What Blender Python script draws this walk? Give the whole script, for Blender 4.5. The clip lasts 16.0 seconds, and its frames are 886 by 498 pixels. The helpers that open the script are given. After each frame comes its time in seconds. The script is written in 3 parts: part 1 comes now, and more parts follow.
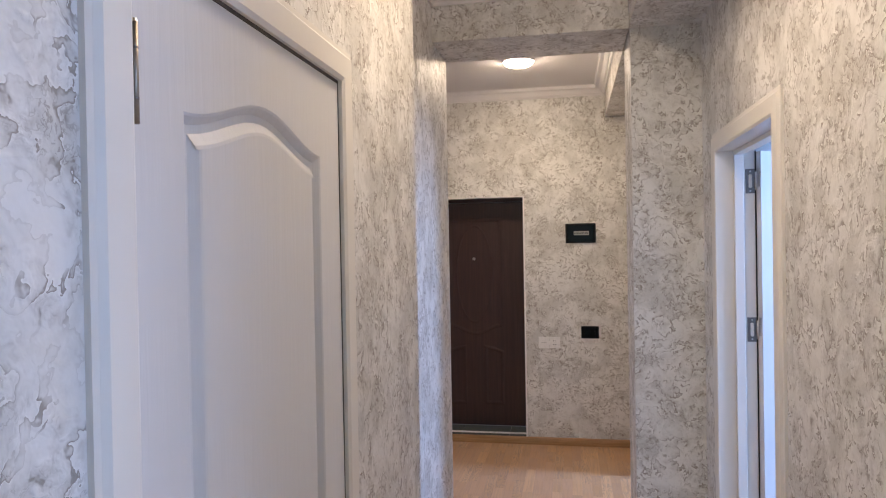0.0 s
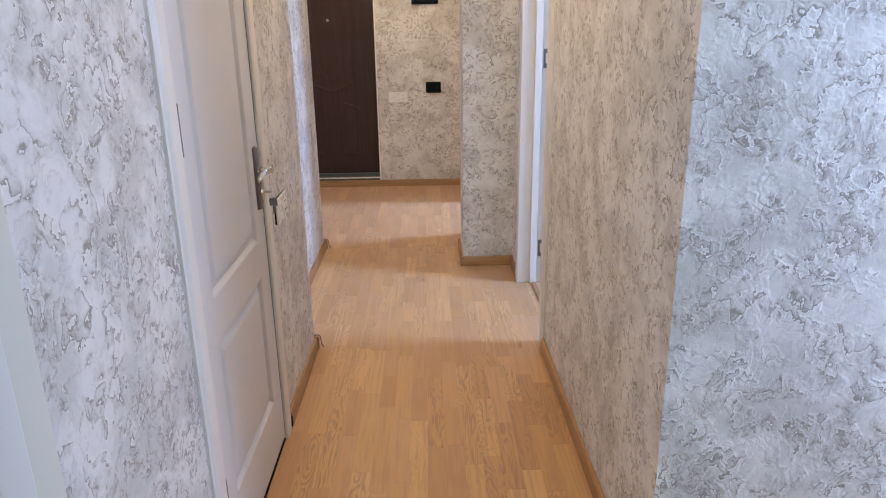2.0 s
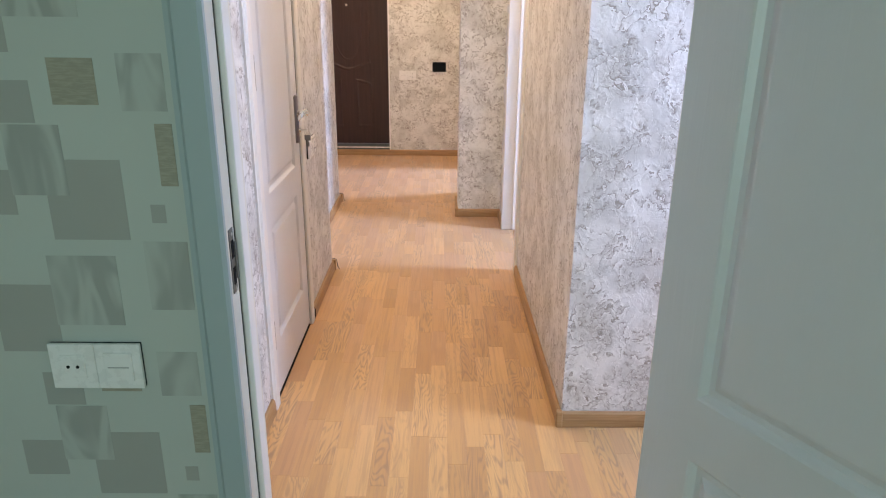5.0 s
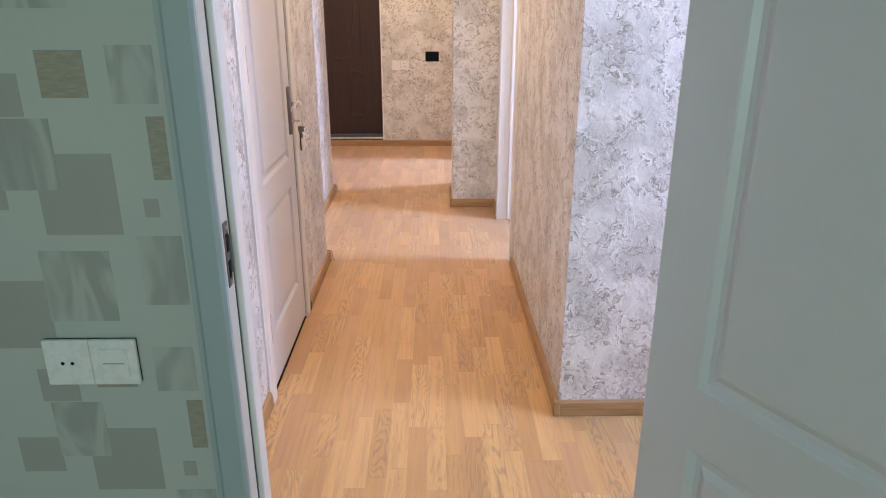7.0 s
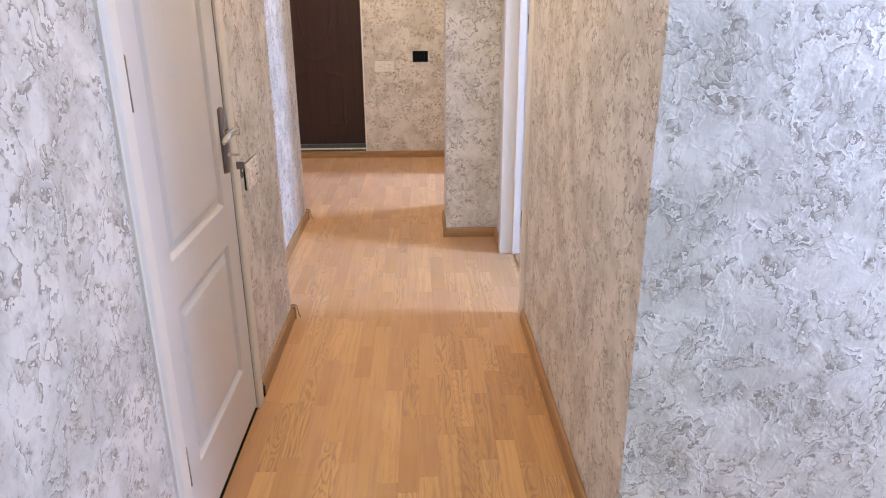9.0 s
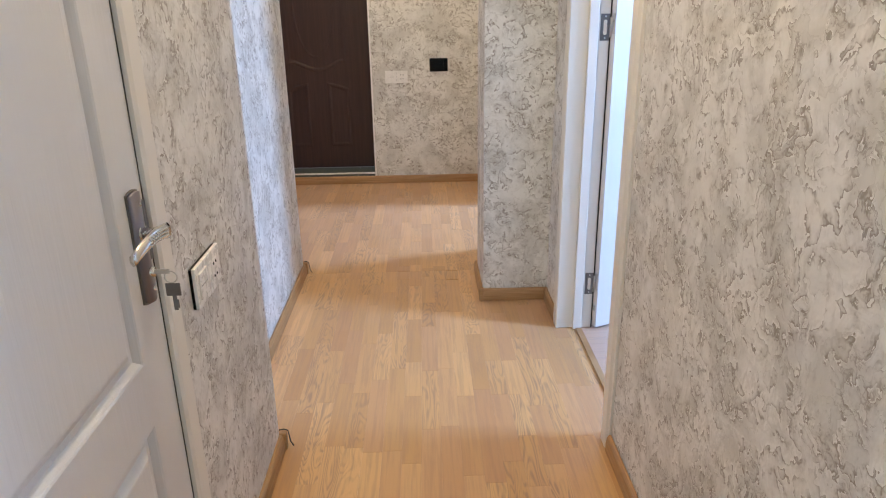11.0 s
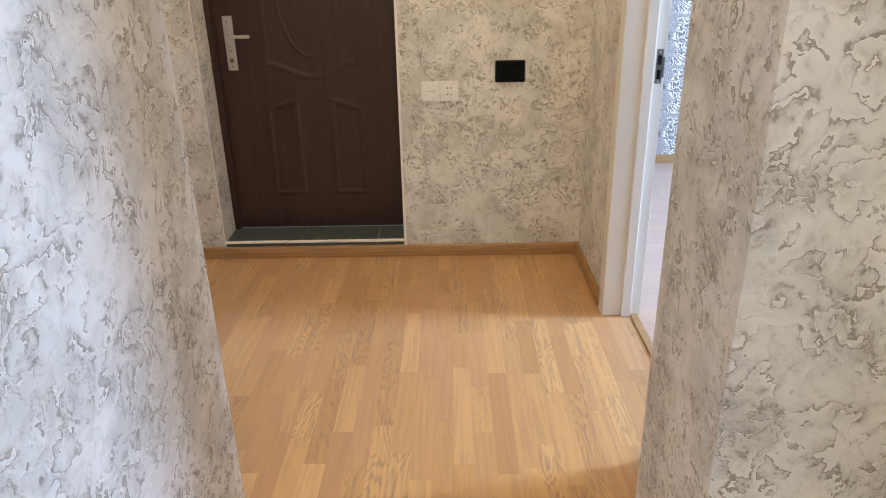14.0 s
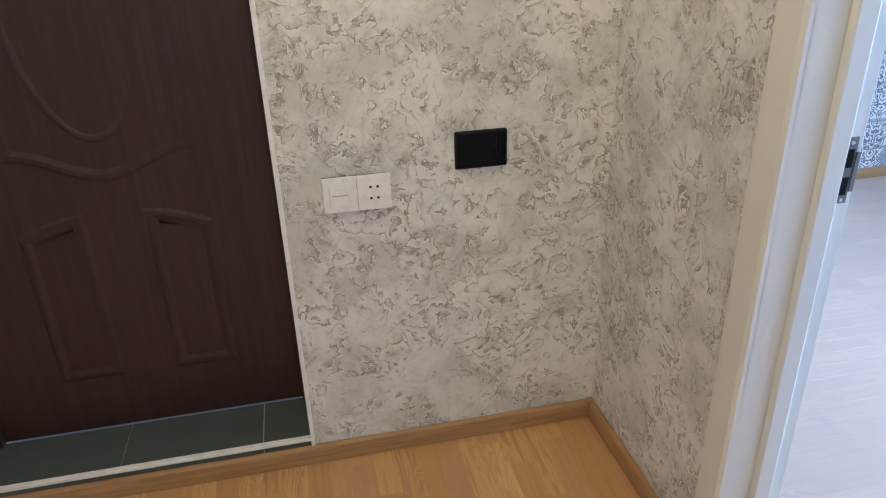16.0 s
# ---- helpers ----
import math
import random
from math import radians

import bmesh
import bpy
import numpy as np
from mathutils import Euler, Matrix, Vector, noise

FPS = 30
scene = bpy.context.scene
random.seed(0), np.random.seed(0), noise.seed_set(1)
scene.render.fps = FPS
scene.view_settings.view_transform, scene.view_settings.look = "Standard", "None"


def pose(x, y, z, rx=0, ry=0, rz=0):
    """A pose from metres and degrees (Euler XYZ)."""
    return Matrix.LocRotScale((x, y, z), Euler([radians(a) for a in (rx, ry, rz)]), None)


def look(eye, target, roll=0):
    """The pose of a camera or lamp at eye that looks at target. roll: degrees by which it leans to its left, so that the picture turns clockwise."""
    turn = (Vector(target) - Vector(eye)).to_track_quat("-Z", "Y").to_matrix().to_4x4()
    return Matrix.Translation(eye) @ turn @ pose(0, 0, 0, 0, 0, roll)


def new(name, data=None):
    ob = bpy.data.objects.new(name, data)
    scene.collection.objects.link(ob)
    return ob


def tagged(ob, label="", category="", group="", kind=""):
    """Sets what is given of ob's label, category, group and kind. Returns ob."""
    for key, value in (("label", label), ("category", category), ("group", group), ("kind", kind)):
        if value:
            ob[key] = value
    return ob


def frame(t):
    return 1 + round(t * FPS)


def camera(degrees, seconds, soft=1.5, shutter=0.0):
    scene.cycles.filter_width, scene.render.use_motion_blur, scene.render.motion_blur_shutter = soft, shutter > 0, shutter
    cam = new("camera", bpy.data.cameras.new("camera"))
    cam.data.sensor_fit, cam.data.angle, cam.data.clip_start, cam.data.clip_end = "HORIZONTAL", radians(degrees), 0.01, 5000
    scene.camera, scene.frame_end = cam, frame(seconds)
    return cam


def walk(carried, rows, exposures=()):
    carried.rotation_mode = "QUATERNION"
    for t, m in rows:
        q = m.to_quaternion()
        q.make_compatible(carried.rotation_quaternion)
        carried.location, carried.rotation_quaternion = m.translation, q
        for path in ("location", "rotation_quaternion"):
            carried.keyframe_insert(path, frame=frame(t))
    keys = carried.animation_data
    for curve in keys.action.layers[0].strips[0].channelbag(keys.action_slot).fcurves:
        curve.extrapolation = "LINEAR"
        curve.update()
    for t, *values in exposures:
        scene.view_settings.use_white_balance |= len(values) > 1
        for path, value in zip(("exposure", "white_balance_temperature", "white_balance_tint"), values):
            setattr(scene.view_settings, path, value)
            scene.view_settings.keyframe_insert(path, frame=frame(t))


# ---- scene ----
# The camera and its walk
cam = camera(65.6, 16.0, soft=1.1)
PATH = [
    (0, (0.011, 0.034, 1.674), (-0.358, 1.999, 1.656), -1.0),
    (0.5, (-0.039, -0.163, 1.571), (-0.143, 1.822, 1.359), -1.6),
    (1, (-0.025, -0.387, 1.525), (0.062, 1.569, 1.116), -0.3),
    (1.5, (0.026, -0.615, 1.476), (0.097, 1.305, 0.922), -1.5),
    (2, (0.075, -0.803, 1.473), (0.115, 1.098, 0.854), -0.8),
    (2.5, (0.094, -0.991, 1.439), (0.175, 0.877, 0.73), -1.0),
    (3, (0.13, -1.173, 1.428), (0.144, 0.696, 0.716), 0.5),
    (3.5, (0.197, -1.307, 1.428), (0.092, 0.551, 0.697), 0.5),
    (4, (0.2, -1.438, 1.449), (0.097, 0.441, 0.773), -0.4),
    (4.5, (0.158, -1.568, 1.444), (0.123, 0.306, 0.745), -1.3),
    (5, (0.149, -1.633, 1.453), (0.162, 0.259, 0.805), 0.5),
    (5.2, (0.147, -1.637, 1.452), (0.192, 0.252, 0.796), 0.8),
    (7.5, (0.145, -1.608, 1.451), (0.174, 0.274, 0.776), -0.2),
    (8, (0.149, -1.364, 1.431), (0.215, 0.517, 0.756), 0.2),
    (10.3, (0.082, -0.078, 1.422), (0.126, 1.794, 0.722), -0.9),
    (10.5, (0.062, 0.029, 1.417), (0.152, 1.914, 0.753), -0.5),
    (11, (0.022, 0.259, 1.411), (0.068, 2.137, 0.725), -0.9),
    (11.5, (0.04, 0.561, 1.392), (0.084, 2.43, 0.68), 0.5),
    (12, (0.059, 0.877, 1.407), (-0.006, 2.722, 0.636), -1.1),
    (12.5, (0.024, 1.261, 1.41), (0.004, 3.128, 0.692), -1.1),
    (13, (0.014, 1.673, 1.423), (-0.041, 3.543, 0.715), -0.3),
    (13.5, (-0.041, 2.047, 1.417), (-0.128, 3.905, 0.681), -0.0),
    (14, (-0.136, 2.451, 1.414), (-0.164, 4.294, 0.637), -1.2),
    (14.5, (-0.167, 2.893, 1.457), (-0.32, 4.742, 0.71), -1.8),
    (15, (-0.242, 3.316, 1.459), (-0.232, 5.169, 0.707), -0.0),
    (15.5, (-0.307, 3.711, 1.468), (-0.141, 5.54, 0.675), -1.8),
    (16, (-0.309, 4.061, 1.45), (0.058, 5.835, 0.602), -1.9),
]
EXPOSURES = [(0.0, 0.30, 6230, 18), (0.5, 0.50, 6350, 18), (1.0, 0.62, 6550, 18), (2.0, 0.64, 6900, 17), (3.5, 0.84, 7300, 15), (5.0, 1.05, 7480, 22), (8.0, 1.00, 7500, 27), (10.5, 0.82, 6750, 11), (12.0, 0.66, 6550, 10),
             (12.5, 0.26, 7150, 15), (13.0, 0.36, 7500, 13), (13.5, 0.84, 7500, 9), (14.0, 0.86, 7350, 8), (14.5, 0.76, 6900, 6), (15.5, 0.72, 6200, 6), (16.0, 0.76, 5900, 4)]
walk(cam, [(t, look(eye, target, roll)) for t, eye, target, roll in PATH], EXPOSURES)

# ---- world and lights ----
world = bpy.data.worlds.new("world")
scene.world = world
world.use_nodes = True
sky = world.node_tree.nodes.new("ShaderNodeTexSky")
sky.sky_type = "NISHITA"
sky.sun_disc = False
sky.sun_elevation, sky.sun_rotation = radians(40), radians(120)
world.node_tree.links.new(sky.outputs["Color"], world.node_tree.nodes["Background"].inputs["Color"])
world.node_tree.nodes["Background"].inputs["Strength"].default_value = 0.1


def window_light(name, at, towards, width, height, watts, colour):
    """Daylight of the sky that enters through one window opening."""
    data = bpy.data.lights.new(name, "AREA")
    data.shape, data.size, data.size_y, data.energy, data.color = "RECTANGLE", width, height, watts, colour
    ob = new(name, data)
    ob.matrix_world = look(at, towards)
    return ob


SKY_BLUE = (0.33, 0.56, 1.0)
SKY_PALE = (0.40, 0.59, 0.96)
window_light("window_light_middle_room", (3.56, 2.10, 1.8), (0.0, 2.5, 0.4), 0.64, 1.5, 102, SKY_BLUE)
window_light("window_light_far_room", (3.56, 4.95, 1.8), (0.0, 4.65, 0.4), 0.70, 1.5, 132, SKY_PALE)
window_light("window_light_near_hall", (2.56, 0.05, 1.75), (-0.3, 0.12, 0.2), 0.66, 1.4, 36, SKY_PALE)
window_light("window_light_kitchen", (0.1, -3.96, 1.5), (0.3, 0.0, 1.0), 1.6, 1.3, 13.5, (0.47, 0.93, 1.0))


# ---- materials ----
class Nodes:
    """A material under construction: node graph with short calls."""

    def __init__(self, name, rough=0.5, metal=0.0):
        self.m = bpy.data.materials.new(name)
        self.m.use_nodes = True
        self.t = self.m.node_tree
        self.bsdf = self.t.nodes["Principled BSDF"]
        self.set("Roughness", rough)
        self.set("Metallic", metal)

    def set(self, socket, value):
        if isinstance(value, bpy.types.NodeSocket):
            self.t.links.new(value, self.bsdf.inputs[socket])
        elif isinstance(value, tuple) and len(value) == 3:
            self.bsdf.inputs[socket].default_value = (*value, 1)
        else:
            self.bsdf.inputs[socket].default_value = value

    def put(self, target, value):
        if isinstance(value, bpy.types.NodeSocket):
            self.t.links.new(value, target)
        else:
            target.default_value = value

    def coord(self, kind="Object"):
        return self.t.nodes.new("ShaderNodeTexCoord").outputs[kind]

    def random(self):
        return self.t.nodes.new("ShaderNodeObjectInfo").outputs["Random"]

    def island(self):
        return self.t.nodes.new("ShaderNodeNewGeometry").outputs["Random Per Island"]

    def math(self, op, a, b=0.0, clamp=False):
        n = self.t.nodes.new("ShaderNodeMath")
        n.operation, n.use_clamp = op, clamp
        self.put(n.inputs[0], a)
        self.put(n.inputs[1], b)
        return n.outputs[0]

    def vec(self, op, a, b):
        n = self.t.nodes.new("ShaderNodeVectorMath")
        n.operation = op
        self.put(n.inputs[0], a)
        self.put(n.inputs[1], b)
        return n.outputs[0]

    def xyz(self, x, y, z):
        n = self.t.nodes.new("ShaderNodeCombineXYZ")
        for s, v in zip(n.inputs, (x, y, z)):
            self.put(s, v)
        return n.outputs[0]

    def split(self, v):
        n = self.t.nodes.new("ShaderNodeSeparateXYZ")
        self.put(n.inputs[0], v)
        return n.outputs

    def noise(self, v, scale, detail=3.0, rough=0.5, distort=0.0):
        n = self.t.nodes.new("ShaderNodeTexNoise")
        self.put(n.inputs["Vector"], v)
        for s, x in (("Scale", scale), ("Detail", detail), ("Roughness", rough), ("Distortion", distort)):
            n.inputs[s].default_value = x
        return n.outputs["Fac"]

    def step(self, x, lo, hi, a=0.0, b=1.0):
        n = self.t.nodes.new("ShaderNodeMapRange")
        n.interpolation_type = "SMOOTHSTEP"
        self.put(n.inputs["Value"], x)
        for s, v in (("From Min", lo), ("From Max", hi), ("To Min", a), ("To Max", b)):
            n.inputs[s].default_value = v
        return n.outputs[0]

    def mix(self, f, a, b):
        n = self.t.nodes.new("ShaderNodeMix")
        n.data_type = "RGBA"
        self.put(n.inputs[0], f)
        self.put(n.inputs[6], a if not isinstance(a, tuple) else (*a, 1))
        self.put(n.inputs[7], b if not isinstance(b, tuple) else (*b, 1))
        return n.outputs[2]

    def bump(self, height, strength=0.5, distance=0.003):
        n = self.t.nodes.new("ShaderNodeBump")
        n.inputs["Strength"].default_value, n.inputs["Distance"].default_value = strength, distance
        self.put(n.inputs["Height"], height)
        self.set("Normal", n.outputs[0])


def wallpaper():
    """Embossed paper like flaking plaster: ivory fields, grey clouds, thin dark crinkled edges."""
    n = Nodes("embossed_marbled_wallpaper", 0.5)
    p = n.coord()
    warp = n.vec("ADD", p, n.xyz(n.math("MULTIPLY", n.noise(p, 11.0, 4.0, 0.6), 0.10), n.math("MULTIPLY", n.noise(n.vec("ADD", p, (3.1, 7.7, 1.3)), 11.0, 4.0, 0.6), 0.10), n.math("MULTIPLY", n.noise(n.vec("ADD", p, (9.4, 2.2, 5.8)), 11.0, 4.0, 0.6), 0.10)))
    field = n.noise(warp, 8.1, 4.0, 0.56, 0.2)
    ledge = n.math("FRACT", n.math("MULTIPLY", field, 9.0))
    small = n.noise(warp, 26.0, 4.0, 0.62, 0.3)
    ledge2 = n.math("FRACT", n.math("MULTIPLY", small, 6.0))
    gate = n.step(n.noise(n.vec("ADD", p, (6.3, 0.4, 2.6)), 12.0, 3.0, 0.6, 0.6), 0.41, 0.54)
    clouds = n.noise(n.vec("ADD", p, (1.7, 4.2, 8.9)), 6.0, 5.0, 0.62, 0.4)
    line = n.math("MULTIPLY", n.step(ledge, 0.24, 0.05), n.math("ADD", n.math("MULTIPLY", gate, 0.82), 0.18))
    shade = n.math("MULTIPLY", n.step(ledge, 0.75, 0.0), n.math("ADD", n.math("MULTIPLY", gate, 0.70), 0.16))
    line2 = n.math("MULTIPLY", n.step(ledge2, 0.30, 0.06), n.math("MULTIPLY", gate, n.step(clouds, 0.42, 0.58)))
    tone = n.mix(n.step(clouds, 0.40, 0.62), (0.82, 0.805, 0.775), (0.65, 0.635, 0.60))
    tone = n.mix(n.math("MULTIPLY", shade, 0.64), tone, (0.45, 0.42, 0.38))
    tone = n.mix(n.math("MULTIPLY", n.step(ledge, 0.86, 0.97), n.math("MULTIPLY", gate, 0.8)), tone, (0.87, 0.855, 0.83))
    dark = n.math("MAXIMUM", n.math("MULTIPLY", line, 0.70), n.math("MULTIPLY", line2, 0.55), True)
    n.set("Base Color", n.mix(dark, tone, (0.24, 0.20, 0.16)))
    h = n.math("ADD", n.math("MULTIPLY", ledge, n.math("ADD", n.math("MULTIPLY", gate, 0.65), 0.30)), n.math("MULTIPLY", ledge2, n.math("MULTIPLY", gate, 0.30)))
    h = n.math("ADD", h, n.math("MULTIPLY", n.noise(p, 110.0, 3.0), 0.12))
    n.bump(h, 0.58, 0.003)
    n.set("Roughness", n.step(clouds, 0.3, 0.7, 0.42, 0.62))
    return n.m


def laminate(name, along, island, light=0.0):
    """Oak laminate strips: each strip its own tone, some with strong cathedral figure."""
    n = Nodes(name, 0.35)
    r = n.island() if island else n.random()
    p = n.vec("ADD", n.coord(), n.xyz(n.math("MULTIPLY", r, 31.0), n.math("MULTIPLY", r, 17.0), n.math("MULTIPLY", r, 7.0)))
    grainy = (75.0, 3.2, 1.0) if along == "y" else (3.2, 75.0, 1.0)
    rings = (15.0, 2.0, 1.0) if along == "y" else (2.0, 15.0, 1.0)
    grain = n.noise(n.vec("MULTIPLY", p, grainy), 1.0, 4.0, 0.6, 0.2)
    figure = n.noise(n.vec("MULTIPLY", p, rings), 1.0, 2.0, 0.45, 0.5)
    band = n.math("FRACT", n.math("MULTIPLY", figure, 17.0))
    band = n.step(n.math("ABSOLUTE", n.math("SUBTRACT", band, 0.5)), 0.18, 0.46)
    r2 = n.math("FRACT", n.math("MULTIPLY", r, 57.31))
    r3 = n.math("FRACT", n.math("MULTIPLY", r, 23.77))
    base = n.mix(r2, (0.51, 0.265, 0.082), (0.69, 0.405, 0.154))
    base = n.mix(n.math("MULTIPLY", n.step(r3, 0.60, 0.90), 0.55), base, (0.50, 0.255, 0.115))
    base = n.mix(n.math("MULTIPLY", n.step(grain, 0.42, 0.66), 0.42), base, (0.40, 0.21, 0.095))
    strong = n.step(r3, 0.44, 0.18, 0.06, 0.58)
    base = n.mix(n.math("MULTIPLY", band, n.math("MULTIPLY", strong, n.step(grain, 0.28, 0.55))), base, (0.27, 0.15, 0.075))
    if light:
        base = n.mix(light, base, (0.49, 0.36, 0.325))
    n.set("Base Color", base)
    n.set("Roughness", n.step(n.noise(n.coord(), 3.0, 3.0), 0.3, 0.7, 0.36, 0.50))
    n.set("Specular IOR Level", 0.6)
    n.set("Sheen Weight", 0.28)
    n.set("Sheen Roughness", 0.55)
    n.bump(grain, 0.12, 0.001)
    return n.m


def painted(name, colour, rough=0.4, relief=0.25, along="z"):
    """Painted wood-grain skin: fine embossed grain under satin paint, faint soiling."""
    n = Nodes(name, rough)
    p = n.coord()
    s = {"z": (55.0, 55.0, 3.0), "y": (55.0, 3.0, 55.0), "x": (3.0, 55.0, 55.0)}[along]
    g = n.noise(n.vec("MULTIPLY", p, s), 1.0, 4.0, 0.6, 0.6)
    soil = n.noise(p, 2.2, 5.0, 0.65)
    n.set("Base Color", n.mix(n.step(soil, 0.55, 0.8, 0.0, 0.35), colour, tuple(c * 0.88 for c in colour)))
    n.set("Roughness", n.step(soil, 0.3, 0.7, rough - 0.05, rough + 0.08))
    n.bump(g, relief, 0.0015)
    return n.m


def plain(name, colour, rough=0.5, metal=0.0, speck=0.06, scale=40.0):
    """A plain moulded or cast surface with slight mottling."""
    n = Nodes(name, rough, metal)
    f = n.noise(n.coord(), scale, 4.0, 0.6)
    n.set("Base Color", n.mix(f, tuple(c * (1 - speck) for c in colour), tuple(min(1, c * (1 + speck)) for c in colour)))
    n.set("Roughness", n.step(f, 0.3, 0.7, max(0.02, rough - 0.05), rough + 0.06))
    return n.m


def damask():
    """Blue-grey ornamental paper: mirrored leaf and flower motifs in staggered rows."""
    n = Nodes("damask_wallpaper", 0.5)
    x, y, z = n.split(n.coord())
    u = n.math("PINGPONG", n.math("MULTIPLY", x, 1.0), 0.15)
    v = n.math("MULTIPLY", n.math("FRACT", n.math("MULTIPLY", z, 1.0 / 0.34)), 0.34)
    q = n.xyz(u, 0.0, v)
    waist = n.math("MULTIPLY", n.math("SINE", n.math("MULTIPLY", v, 2 * math.pi / 0.17)), 0.014)
    inside = n.step(n.math("SUBTRACT", u, waist), 0.092, 0.080)
    inside = n.math("MULTIPLY", inside, n.step(v, 0.012, 0.03))
    frond = n.math("SUBTRACT", n.math("MULTIPLY", v, 24.0), n.math("MULTIPLY", u, 26.0))
    curl = n.math("FRACT", n.math("ADD", frond, n.math("MULTIPLY", n.noise(q, 26.0, 1.0, 0.4, 0.8), 4.0)))
    leaf = n.math("MULTIPLY", n.step(curl, 0.40, 0.55), inside)
    d = n.math("ADD", n.math("ABSOLUTE", n.math("SUBTRACT", u, 0.15)), n.math("ABSOLUTE", n.math("SUBTRACT", v, 0.215)))
    flower = n.step(n.math("ADD", d, n.math("MULTIPLY", n.noise(q, 60.0, 1.0), 0.012)), 0.048, 0.040)
    heart = n.step(d, 0.018, 0.013)
    lace = n.math("MULTIPLY", n.step(n.math("FRACT", n.math("MULTIPLY", n.noise(q, 48.0, 1.0, 0.5, 1.0), 5.0)), 0.45, 0.6), 0.8)
    base = n.mix(lace, (0.24, 0.235, 0.24), (0.58, 0.56, 0.56))
    base = n.mix(flower, base, (0.13, 0.127, 0.133))
    base = n.mix(heart, base, (0.50, 0.49, 0.50))
    base = n.mix(inside, base, (0.20, 0.195, 0.20))
    base = n.mix(leaf, base, (0.80, 0.78, 0.76))
    n.set("Base Color", base)
    n.bump(leaf, 0.3, 0.001)
    return n.m


def green_paper():
    n = Nodes("pale_green_kitchen_wallpaper", 0.55)
    f = n.noise(n.coord(), 3.0, 4.0, 0.6)
    n.set("Base Color", n.mix(f, (0.50, 0.545, 0.50), (0.56, 0.60, 0.55)))
    n.bump(n.noise(n.coord(), 300.0, 2.0), 0.15, 0.0006)
    return n.m


def silk_print(name, lo, hi):
    """Printed square that shows folded satin."""
    n = Nodes(name, 0.5)
    p = n.vec("ADD", n.coord(), n.xyz(n.math("MULTIPLY", n.random(), 5.0), 0.0, n.math("MULTIPLY", n.random(), 9.0)))
    f = n.noise(n.vec("MULTIPLY", p, (16.0, 16.0, 5.0)), 1.0, 1.0, 0.4, 1.6)
    n.set("Base Color", n.mix(n.step(f, 0.35, 0.65), lo, hi))
    return n.m


def khaki_print():
    n = Nodes("khaki_print", 0.5)
    p = n.coord()
    f = n.noise(n.vec("MULTIPLY", p, (40.0, 40.0, 260.0)), 1.0, 3.0, 0.6, 0.5)
    n.set("Base Color", n.mix(n.step(f, 0.35, 0.7), (0.34, 0.315, 0.245), (0.42, 0.385, 0.305)))
    return n.m


def brown_door():
    n = Nodes("dark_brown_steel_door", 0.38)
    p = n.coord()
    g = n.noise(n.vec("MULTIPLY", p, (70.0, 70.0, 2.5)), 1.0, 4.0, 0.6, 0.4)
    n.set("Base Color", n.mix(n.step(g, 0.35, 0.7), (0.036, 0.016, 0.013), (0.052, 0.023, 0.018)))
    n.set("Roughness", n.step(n.noise(p, 5.0, 4.0), 0.3, 0.7, 0.34, 0.46))
    n.bump(g, 0.1, 0.001)
    return n.m


def slate_tile():
    n = Nodes("dark_green_grey_tile", 0.45)
    f = n.noise(n.coord(), 14.0, 6.0, 0.65, 0.4)
    n.set("Base Color", n.mix(f, (0.055, 0.068, 0.066), (0.095, 0.115, 0.110)))
    n.bump(f, 0.15, 0.001)
    return n.m


def skirting_wood():
    n = Nodes("brown_oak_skirting", 0.42)
    p = n.coord()
    g = n.noise(n.vec("MULTIPLY", p, (5.0, 5.0, 120.0)), 1.0, 4.0, 0.6, 0.4)
    n.set("Base Color", n.mix(n.step(g, 0.3, 0.7), (0.34, 0.185, 0.078), (0.44, 0.26, 0.12)))
    n.bump(g, 0.1, 0.0008)
    return n.m


def glow(name, colour, strength):
    n = Nodes(name, 0.4)
    n.set("Base Color", (0.8, 0.8, 0.8))
    n.set("Emission Color", colour)
    n.set("Emission Strength", strength)
    return n.m


WALLPAPER = wallpaper()
OAK_Y = laminate("oak_laminate_strip", "y", False)
OAK_Y_FAR = laminate("oak_laminate_strips_joined", "y", True)
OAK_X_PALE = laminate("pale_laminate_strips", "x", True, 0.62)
SKIRTING = skirting_wood()
WHITE_DOOR = painted("white_moulded_door", (0.71, 0.705, 0.70), 0.36, 0.55)
WHITE_TRIM = painted("white_door_casing", (0.80, 0.77, 0.715), 0.38, 0.06)
TEAL_TRIM = painted("blue_green_casing", (0.40, 0.485, 0.49), 0.42, 0.06)
# cream tone puts the hall's warm light into the kitchen jamb and leaf edge
HALL_LIT_CREAM = painted("hall_lit_cream_edge", (0.74, 0.70, 0.60), 0.42, 0.05)
CEILING = plain("white_ceiling_paint", (0.80, 0.78, 0.78), 0.7, 0.0, 0.02, 6.0)
CORNICE = plain("white_plaster_cornice", (0.82, 0.80, 0.79), 0.6, 0.0, 0.02, 10.0)
PLAIN_WALL = plain("plain_room_plaster", (0.50, 0.49, 0.48), 0.7, 0.0, 0.04, 4.0)
GREEN_PAPER = green_paper()
SILK = silk_print("satin_print", (0.37, 0.385, 0.355), (0.50, 0.535, 0.49))
GREY_PRINT = plain("grey_print", (0.40, 0.405, 0.37), 0.5, 0.0, 0.03, 20.0)
KHAKI = khaki_print()
DAMASK = damask()
BROWN = brown_door()
SLATE = slate_tile()
GROUT = plain("pale_grout", (0.45, 0.44, 0.42), 0.8)
STEEL = plain("brushed_steel", (0.62, 0.60, 0.57), 0.32, 0.9, 0.08, 90.0)
